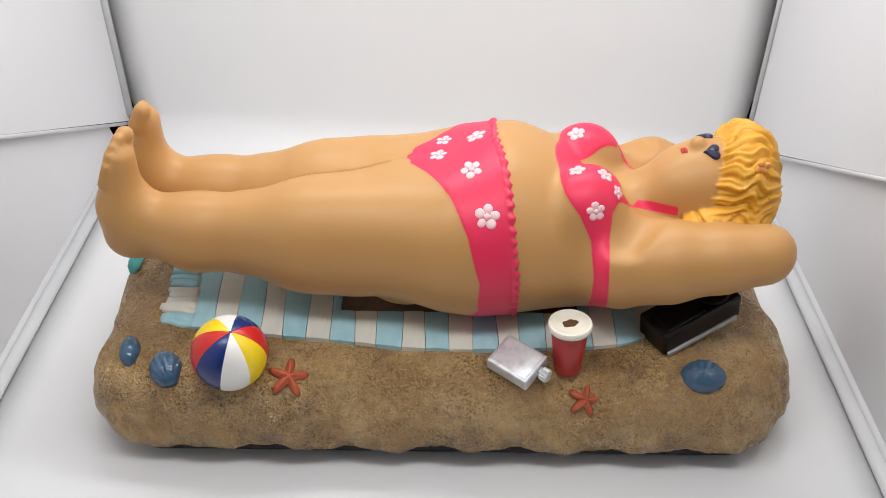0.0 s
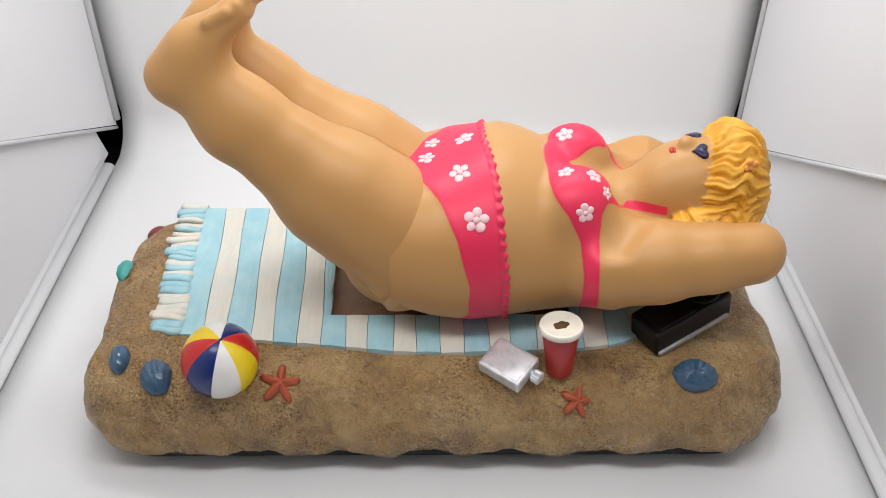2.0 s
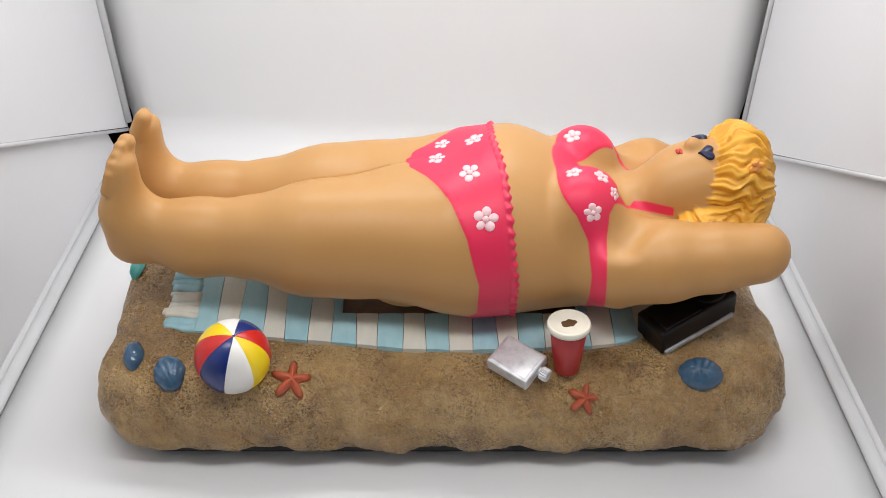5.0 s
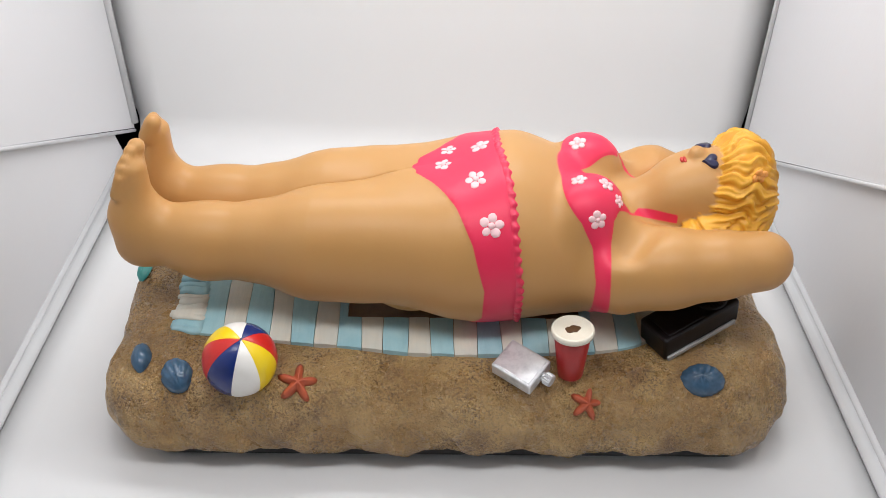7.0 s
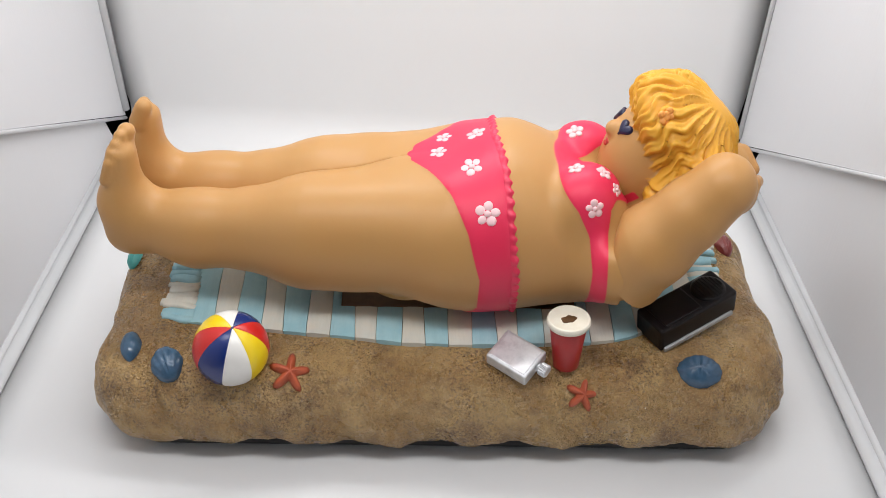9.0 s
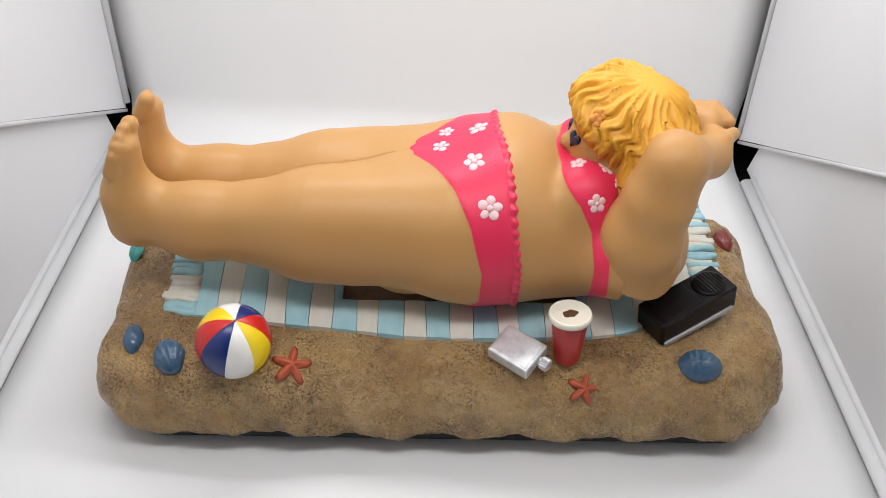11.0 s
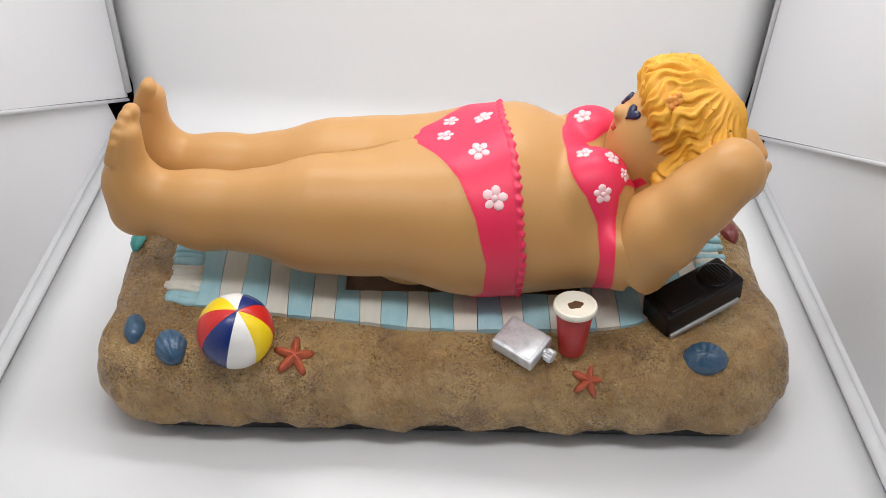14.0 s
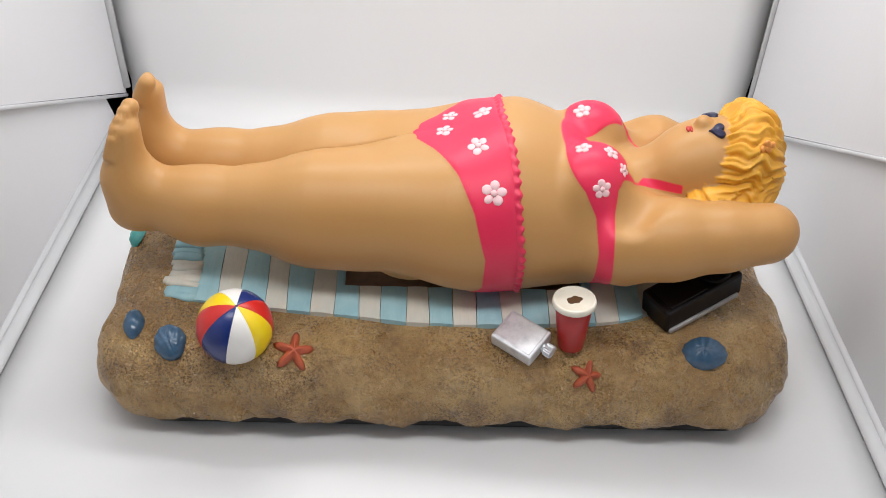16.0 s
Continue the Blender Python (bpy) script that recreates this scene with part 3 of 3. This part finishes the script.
def radio():
    thing = new("portable_radio")
    tagged(thing, "black glossy portable radio with a silver edge", "radio")
    m = pose(0.1255, -0.0425, 0.0660, 0, -9, 29.5)
    part("case", box((-0.0255, -0.0115, -0.0075), (0.0235, 0.0088, 0.0075), 0.0016, 3, m), BLACK, thing)
    part("tape_door", box((-0.0215, -0.0098, 0.0070), (0.0015, 0.0074, 0.0083), 0.0006, 2, m), BLACK, thing, "raised black door")
    part("speaker_grille", turned([(0.0096, 0.0070), (0.0096, 0.0080), (0.0082, 0.0088), (0.0004, 0.0090)], 30, m @ pose(0.0125, -0.0013, 0) @ Matrix.Diagonal((0.95, 0.92, 0.97, 1))), BLACK, thing, "round ribbed black grille", smooth=True)
    for k in range(-4, 5):
        w = math.sqrt(0.0076 ** 2 - (k * 0.0018) ** 2)
        part("grille_rib", box((0.0125 + k * 0.0018 - 0.0003, -w - 0.0013, 0.0082), (0.0125 + k * 0.0018 + 0.0003, w - 0.0013, 0.0090), 0.0002, 1, m), BLACK, thing)
    part("edge_trim", box((-0.0240, -0.0128, -0.0074), (0.0205, -0.0110, -0.0046), 0.0006, 2, m), GREY, thing, "silver strip along the edge")


radio()


# ---------------------------------------------------------------- the doll
MID, YAW = -0.009, 0.09
HIP, CHEST = Vector((-0.017, MID, 0.088)), Vector((0.093, MID, 0.099))
TORSO = np.array(((-0.050, 0.102, 0.012, 0.016), (-0.030, 0.1015, 0.0290, 0.0330), (-0.006, 0.0975, 0.0390, 0.0440), (0.018, 0.0988, 0.0474, 0.0530), (0.028, 0.101, 0.0490, 0.0535), (0.039, 0.100, 0.0475, 0.0520), (0.057, 0.097, 0.0424, 0.0470), (0.070, 0.094, 0.0385, 0.0445), (0.082, 0.092, 0.0345, 0.0430), (0.096, 0.090, 0.0290, 0.0400), (0.112, 0.090, 0.0120, 0.0200)))
SLIM = 1.12
FAR_ARM = ((0.092, 0.034, 0.099, 0.0235), (0.108, 0.039, 0.1010, 0.0195), (0.122, 0.037, 0.0990, 0.0155), (0.134, 0.030, 0.0955, 0.0130))
LEG = ((0.004, 0.022, 0.1010, 0.0345), (-0.030, 0.0190, 0.1012, 0.0296), (-0.048, 0.0180, 0.1005, 0.0298), (-0.068, 0.0175, 0.1002, 0.0288), (-0.093, 0.0173, 0.1010, 0.0208), (-0.122, 0.0172, 0.1010, 0.0196), (-0.149, 0.0168, 0.1065, 0.0158))
ARM = ((0.092, 0.034, 0.099, 0.0235), (0.112, 0.041, 0.1042, 0.0186), (0.136, 0.0425, 0.1078, 0.0154), (0.1550, 0.0425, 0.1105, 0.0128))


def smooth_table(x, column):
    """Smooth interpolation in the torso's table."""
    xs, ys = TORSO[:, 0], TORSO[:, column]
    out = 0
    for off, w in ((-0.008, 0.15), (-0.004, 0.22), (0.0, 0.26), (0.004, 0.22), (0.008, 0.15)):
        out = out + w * np.interp(x + off, xs, ys)
    return out


def halved(p):
    q = np.array(p, float)
    q[:, 0] -= YAW * (q[:, 1] - MID)
    q[:, 1] = np.abs(q[:, 1] - MID)
    return q


def chain(q, joints, k):
    d = None
    for a, b in zip(joints, joints[1:]):
        e = rounded(q, a[:3], b[:3], a[3], b[3])
        d = e if d is None else blend(d, e, k)
    return d


def toe_field(q):
    d = None
    for k in range(5):
        y = (0.0115, 0.0160, 0.0197, 0.0230, 0.0260)[k]
        z = (0.1578, 0.1568, 0.1540, 0.1508, 0.1470)[k]
        r = (0.0042, 0.0030, 0.0028, 0.0026, 0.0024)[k]
        x = -0.1515 - 0.0012 * k
        e = rounded(q, (x - 0.003, y, z - 0.012), (x + 0.0005, y, z - r), r * 1.15, r)
        d = e if d is None else np.minimum(d, e)
    return d


def flesh(p):
    """The whole doll lying flat, without its hair."""
    q = halved(p)
    x = q[:, 0]
    zc, rz, ry = (smooth_table(x, c) for c in (1, 2, 3))
    oval = (np.sqrt((q[:, 1] / ry) ** 2 + ((q[:, 2] - zc) / rz) ** 2) - 1) * np.minimum(rz, ry) * 0.95
    d = np.maximum(oval, np.abs(x - 0.031) - 0.081)
    w = q * np.array((1, SLIM, 1))
    legs = chain(w, [(a, b * SLIM, c, r) for a, b, c, r in LEG], 0.008) * 0.92
    wide = q * np.array((1, 0.78, 1))
    heel = rounded(w, (-0.1560, 0.0170 * SLIM, 0.100), (-0.1565, 0.0170 * SLIM, 0.118), 0.0130, 0.0115) * 0.92
    sole = rounded(wide, (-0.1570, 0.0172 * 0.78, 0.118), (-0.1530, 0.0172 * 0.78, 0.1450), 0.0098, 0.0066)
    foot = blend(blend(heel, sole, 0.008), toe_field(q), 0.0018)
    legs = blend(legs, foot, 0.008)
    # the thighs grow together from the knees up
    web = rounded(q, (-0.070, 0.0, 0.107), (-0.015, 0.0, 0.1150), 0.0060, 0.0140)
    legs = blend(legs, web, 0.016)
    d = blend(d, legs, 0.012)
    d = blend(d, ellipsoid(q, (0.0690, 0.0198, 0.1172), (0.0208, 0.0202, 0.0246)), 0.005)
    far = p[:, 1] > MID
    arms = np.where(far, chain(q, FAR_ARM, 0.008), chain(q, ARM, 0.008))
    fore = np.where(far, rounded(q, (0.134, 0.030, 0.0955), (0.146, 0.014, 0.085), 0.0128, 0.0100), rounded(q, (0.1550, 0.0425, 0.1105), (0.149, 0.018, 0.084), 0.0126, 0.0098))
    palm = ellipsoid(q, (0.147, 0.009, 0.081), (0.012, 0.013, 0.0085))
    for k in range(4):
        finger = rounded(q, (0.1385 + 0.0062 * k, 0.013, 0.080), (0.1365 + 0.0068 * k, 0.005, 0.0715 + 0.0006 * k), 0.0038, 0.0033)
        palm = blend(palm, finger, 0.0016)
    d = blend(d, blend(arms, blend(fore, palm, 0.006), 0.008), 0.010)
    pit = rounded(q, (0.0880, 0.0455, 0.1225), (0.0985, 0.0345, 0.1262), 0.0084, 0.0060)
    d = -blend(-d, pit, 0.007)
    return blend(d, face(q), 0.006)


def face(q):
    neck = rounded(q, (0.090, 0, 0.104), (0.114, 0, 0.116), 0.0190, 0.0175)
    d = blend(neck, ellipsoid(q, (0.130, 0, 0.1200), (0.0250, 0.0230, 0.0262)), 0.006)
    d = blend(d, ellipsoid(q, (0.1165, 0, 0.1215), (0.0150, 0.0180, 0.0172)), 0.008)
    d = blend(d, ellipsoid(q, (0.1225, 0, 0.1455), (0.0038, 0.0040, 0.0034)), 0.003)
    return blend(d, ellipsoid(q, (0.1175, 0, 0.1395), (0.0028, 0.0045, 0.0022)), 0.002)


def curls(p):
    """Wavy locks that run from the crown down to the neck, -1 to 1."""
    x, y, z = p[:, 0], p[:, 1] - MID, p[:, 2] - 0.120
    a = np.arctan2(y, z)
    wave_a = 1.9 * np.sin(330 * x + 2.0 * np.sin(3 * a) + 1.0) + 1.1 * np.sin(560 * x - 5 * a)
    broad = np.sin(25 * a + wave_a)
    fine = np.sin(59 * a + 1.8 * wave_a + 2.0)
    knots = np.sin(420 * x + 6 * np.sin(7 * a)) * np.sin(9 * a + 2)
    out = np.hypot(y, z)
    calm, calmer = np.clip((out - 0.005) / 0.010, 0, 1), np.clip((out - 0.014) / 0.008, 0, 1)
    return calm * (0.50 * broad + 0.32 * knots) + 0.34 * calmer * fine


def hair_field(p):
    q = halved(p)
    d = ellipsoid(q, (0.1450, 0, 0.1205), (0.0225, 0.0285, 0.0325))
    lock = rounded(q, (0.147, 0.0230, 0.112), (0.1195, 0.0248, 0.1140), 0.0118, 0.0080)
    fringe = rounded(q, (0.1450, 0.0, 0.1462), (0.1440, 0.0185, 0.1345), 0.0078, 0.0088)
    d = blend(blend(d, lock, 0.008), fringe, 0.006)
    line = 0.1372 - 0.62 * (0.150 - q[:, 2])
    d = -blend(-d, (q[:, 0] - line) * 0.85, 0.005)
    return d - 0.0017 * curls(p) - 0.0016 * np.sin(125 * p[:, 0] + 3) * np.sin(140 * p[:, 1]) * np.sin(130 * p[:, 2])


def leg_line(p):
    """Where the swimsuit's leg edge runs, by the angle round the body."""
    q = halved(p)
    a = np.degrees(np.arctan2(q[:, 1], q[:, 2] - 0.100))
    return np.interp(a, (0, 10, 25, 45, 65, 90, 115, 140, 180), (-0.0195, -0.015, -0.0045, 0.0080, 0.0170, 0.0235, 0.0225, 0.0130, 0.007))


def waist_line(p):
    q = halved(p)
    a = np.degrees(np.arctan2(q[:, 1], q[:, 2] - 0.100)) * np.where(p[:, 1] > MID, -1, 1)
    return np.interp(a, (-180, -90, -30, 0, 25, 45, 90, 180), (0.0362, 0.0240, 0.0195, 0.0225, 0.0285, 0.0320, 0.0375, 0.0362))


def torso_field(p):
    q = halved(p)
    whole = flesh(p)
    d = np.maximum(np.maximum(whole, -leg_zone(p)), q[:, 0] - 0.0900)
    shoulder = ellipsoid(q, (0.090, 0.0, 0.090), (0.0320, 0.0450, 0.0330))
    buttock = ellipsoid(q, (-0.008, 0.0, 0.088), (0.0340, 0.0470, 0.0310))
    return np.minimum(d, np.maximum(np.minimum(shoulder, buttock), whole + 0.0008))


SOCKET = 0.0305


def leg_zone(p):
    """Negative in what swings with the legs: ahead of the leg edge, and round the hip within the socket."""
    around = ellipsoid(halved(p), (HIP.x, 0.0, HIP.z), (SOCKET, 0.0440, SOCKET))
    x = halved(p)[:, 0]
    return np.maximum((x - leg_line(p)) * 0.7, np.minimum(x - HIP.x, around))


def leg_field(side):
    def field(p):
        q = halved(p)
        zone = leg_zone(p)
        d = np.maximum(flesh(p) + np.clip((zone + 0.0006) * 0.3, 0, 0.00015), zone - 0.0030)
        ball = ellipsoid(q, (HIP.x, 0.0150, HIP.z), (SOCKET - 0.0015, 0.0240, SOCKET - 0.0015))
        return np.maximum(np.minimum(d, ball), side * (p[:, 1] - MID) - 0.0002)
    return field


def upper_field(p):
    x = halved(p)[:, 0]
    return np.minimum(np.maximum(flesh(p) + np.clip((0.0907 - x) * 0.3, 0, 0.00015), 0.0870 - x), hair_field(p))


def suit(p):
    """Distance inside the painted swimsuit's outline."""
    q = halved(p)
    x, y, z = q.T
    bottom = np.minimum(waist_line(p) - x, x - leg_line(p) + 0.002)
    left = np.interp(z, (0.085, 0.1026, 0.1167, 0.1287, 0.138, 0.143, 0.150), (0.0752, 0.0752, 0.0724, 0.0660, 0.0560, 0.0515, 0.0480))
    right = np.interp(z, (0.085, 0.1176, 0.1276, 0.131, 0.137, 0.150), (0.0832, 0.0812, 0.0817, 0.0850, 0.0885, 0.0900))
    cup = np.minimum(x - left, right - x)
    cup = np.minimum(cup, y + 0.0006 - np.maximum(0, 0.85 * (x - 0.0650)))
    line = np.interp(x, STRAP[0], STRAP[1])
    level = np.interp(x, STRAP[0], STRAP[2])
    strap = np.minimum(0.0022 - np.hypot(y - line, (z - level) * np.interp(x, (0.089, 0.096), (0.22, 0.9))), np.minimum(x - 0.082, 0.115 - x))
    return np.maximum(np.maximum(bottom, cup), strap)


STRAP = ((0.083, 0.090, 0.096, 0.103, 0.115), (0.0280, 0.0210, 0.0158, 0.0165, 0.0208), (0.1335, 0.1270, 0.1205, 0.1194, 0.1195))


def flower(s, field, place, r, turn, slot):
    p, n = settle(field, place)
    m = upright(p, n, turn)
    for k in range(5):
        a = 2 * math.pi * k / 5
        s.blob(m @ pose(r * 0.62 * math.cos(a), r * 0.62 * math.sin(a), 0.0002, 0, 0, math.degrees(a)) @ Matrix.Diagonal((r * 0.46, r * 0.43 * (1 + 0.12 * math.sin(k * 2.3 + turn)), 0.0007, 1)), slot)
    s.blob(m @ pose(0, 0, 0.0004) @ Matrix.Diagonal((r * 0.30, r * 0.30, 0.0011, 1)), slot)


FLOWERS = (((0.0193, -0.0535, 0.1324), 0.0058, 10), ((0.0115, -0.0299, 0.1447), 0.0056, 40), ((-0.0039, -0.0115, 0.1396), 0.0050, 70), ((0.0140, -0.0028, 0.1462), 0.0054, 20), ((0.0625, -0.0281, 0.1398), 0.0040, 0), ((0.0756, -0.0298, 0.1404), 0.0040, 30), ((0.0825, -0.0350, 0.1343), 0.0034, 15), ((0.0710, -0.0489, 0.1318), 0.0044, 50), ((0.0659, 0.0071, 0.1393), 0.0044, 20), ((-0.0020, 0.0020, 0.1430), 0.0046, 0))


def ruffle(s):
    """The frilled waist edge of the swimsuit."""
    n, cols = 230, 5
    pts = []
    for k in range(n + 1):
        a = math.radians(-150 + 300 * k / n)
        for c in range(cols):
            pts.append((math.sin(a), math.cos(a), c / (cols - 1), k))
    p = np.array([(0.03, MID + 0.05 * sa, 0.100 + 0.048 * ca) for sa, ca, _, _ in pts])
    base = waist_line(p)
    for i, (sa, ca, c, k) in enumerate(pts):
        p[i, 0] = base[i] + YAW * (p[i, 1] - MID) - 0.0020 + 0.0052 * c + (0.0007 * math.sin(k * 1.3 + 0.8 * math.sin(k * 0.3)) if c > 0.8 else 0.0)
    for _ in range(14):
        x = p[:, 0].copy()
        p = pulled(flesh, p)
        p[:, 0] = x
    g, _ = slope(flesh, p)
    for i, (sa, ca, c, k) in enumerate(pts):
        lift = (-0.0006, 0.0006, 0.0010 + 0.0006 * math.sin(k * 1.3), 0.0011 + 0.0009 * math.sin(k * 1.3 + 0.5 + 0.8 * math.sin(k * 0.3)), -0.0006)[round(c * 4)]
        p[i] += g[i] * lift
    faces = [(k * cols + c, k * cols + c + 1, (k + 1) * cols + c + 1, (k + 1) * cols + c) for k in range(n) for c in range(cols - 1)]
    s.add(p, faces, 2)


def heart(s, field, place, r, up):
    p, n = settle(field, place)
    side = Vector(up).cross(n).normalized()
    up = n.cross(side).normalized()
    m = Matrix.Translation(p) @ Matrix((side, up, n)).transposed().to_4x4()
    pts = []
    for k in range(36):
        t = 2 * math.pi * k / 36
        pts.append((r * math.sin(t) ** 3, r * (0.81 * math.cos(t) - 0.31 * math.cos(2 * t) - 0.125 * math.cos(3 * t) - 0.06 * math.cos(4 * t))))
    lo = [m @ Vector((x, y, -0.0014)) for x, y in pts]
    hi = [m @ Vector((x, y, 0.0008)) for x, y in pts]
    top = [m @ Vector((x * 0.8, y * 0.8, 0.0013)) for x, y in pts]
    mid = [m @ Vector((0, -r * 0.1, 0.0015))]
    f = [(a * 36 + k, a * 36 + (k + 1) % 36, (a + 1) * 36 + (k + 1) % 36, (a + 1) * 36 + k) for a in (0, 1) for k in range(36)]
    f += [(72 + k, 72 + (k + 1) % 36, 108) for k in range(36)]
    s.add(lo + hi + top + mid, f, 3)


def even_normals(data, field, near, origin=(0, 0, 0)):
    """Lets the shading run on across a joint: normals from the whole body where near is true."""
    n = len(near)
    normals = np.zeros(len(data.vertices) * 3)
    data.vertices.foreach_get("normal", normals)
    normals = normals.reshape(-1, 3)
    co = np.zeros(len(data.vertices) * 3)
    data.vertices.foreach_get("co", co)
    p = co.reshape(-1, 3)[:n] + np.array(origin)
    pick = np.nonzero(near & (np.abs(flesh(p)) < 0.0009))[0]
    normals[pick] = slope(flesh, p[pick], 0.0008)[0]
    data.normals_split_custom_set_from_vertices([tuple(v) for v in normals])


def doll():
    s = Shape()
    v, f = nets(torso_field, (-0.040, -0.075, 0.045), (0.124, 0.055, 0.162), 0.0016)
    inside = suit(v)
    v = v + slope(flesh, v)[0] * (0.0006 * np.clip(inside / 0.0006, 0, 1))[:, None] * (flesh(v) > -0.002)[:, None]
    s.add(v, f)
    paint_v = np.where(flesh(v) > -0.0045, inside, -1.0)
    for place, r, turn in FLOWERS:
        flower(s, flesh, place, r, turn, 1)
    ruffle(s)
    data = s.mesh("doll", [SKIN, PINK, HOTPINK])
    attach(data, "paint", paint_v)
    attach(data, "hair", -np.ones(len(v)))
    attach(data, "groove_shade", np.zeros(len(v)))
    even_normals(data, flesh, (np.abs(leg_zone(v)) < 0.005) | (np.abs(halved(v)[:, 0] - 0.0900) < 0.005))
    body = mesh_object("doll", data)
    tagged(body, "tan vinyl sunbather doll in a hot pink flowered two-piece", "doll")

    legs = []
    for side in (-1, 1):
        s = Shape()
        lo, hi = (MID - 0.004, 0.055) if side < 0 else (-0.075, MID + 0.004)
        v, f = nets(leg_field(side), (-0.182, lo, 0.050), (0.022, hi, 0.168), 0.0017)
        s.add(v, f)
        data = s.mesh("leg", [SKIN], HIP)
        for name in ("paint", "hair"):
            attach(data, name, -np.ones(len(v)))
        attach(data, "groove_shade", np.zeros(len(v)))
        even_normals(data, flesh, np.abs(leg_zone(v)) < 0.006, HIP)
        legs.append(mesh_object("leg", data, body, "plump tan vinyl leg that swings up at the hip"))

    s = Shape()
    v, f = nets(upper_field, (0.072, -0.084, 0.064), (0.184, 0.064, 0.166), 0.0011)
    s.add(v, f)
    hv = flesh(v) - hair_field(v)
    for off, up in ((-0.0080, 0.1475), (0.0085, 0.1440)):
        heart(s, flesh, (0.1282, MID + off, up), 0.0043, (1, 0, 0))
    p, n = settle(flesh, (0.1158, MID - 0.0020, 0.1430))
    for dx, w in ((-0.0008, 0.0022), (0.0007, 0.0027)):
        s.blob(Matrix.Translation(p + Vector((dx, 0, 0))) @ upright((0, 0, 0), n) @ Matrix.Diagonal((0.0010, w, 0.0008, 1)), 4)
    p, n = settle(upper_field, (0.1480, MID - 0.0190, 0.1440))
    for k in range(7):
        a = k * 2.4
        rr = 0.0010 * math.sqrt(k) * 1.4
        s.blob(upright(p, n) @ pose(rr * math.cos(a), rr * math.sin(a), 0.0004, 20 * math.sin(a), -20 * math.cos(a), 0) @ Matrix.Diagonal((0.0019, 0.0019, 0.0012, 1)), 5)
    data = s.mesh("upper_body", [SKIN, PINK, HOTPINK, HEART, LIPS, PEACH], CHEST)
    attach(data, "paint", np.where(hv < 0, suit(v), -1.0))
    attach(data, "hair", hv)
    # the lock waves drive the painted shade of the hair
    attach(data, "groove_shade", curls(v))
    even_normals(data, flesh, (halved(v)[:, 0] < 0.0960) & (hv < -0.001), CHEST)
    upper = mesh_object("upper_body", data, body, "vinyl head with yellow hair and arms folded behind it")
    return legs, upper


LEGS, UPPER = doll()


# ---------------------------------------------------------------- movement
LIFT = (0, 20, 37, 51, 59.5, 42, 13, 0)
SLOW = (0, 11, 29, 45, 59, 68, 72, 71, 69, 49, 12, 0)
FAST = (0, 5, 23.5, 41, 52, 45.5, 14.5, 0)


def motions():
    rows = [(0.0, 0.0), (0.6, 0.0)]
    for start in (0.7, 1.5, 2.3, 3.1):
        rows += [(round(start + 0.1 * k, 2), a) for k, a in enumerate(LIFT)]
    rows += [(4.0, 0.0), (16.0, 0.0)]
    for leg in LEGS:
        walk(leg, [(t, pose(*HIP, 0, a, 0)) for t, a in rows])
    rows = [(0.0, 0.0), (3.8, 0.0)]
    for start in (3.89, 5.5, 7.1, 8.7, 10.3):
        rows += [(round(start + 0.1 * k, 2), a) for k, a in enumerate(SLOW)]
        rows.append((round(start + 1.3, 2), 0.0))
    for start in (11.9, 12.7, 13.5, 14.3):
        rows += [(round(start + 0.1 * k, 2), a) for k, a in enumerate(FAST)]
    rows += [(15.2, 0.0), (16.0, 0.0)]
    walk(UPPER, [(t, pose(*CHEST, 0, -a, 0)) for t, a in rows])


motions()
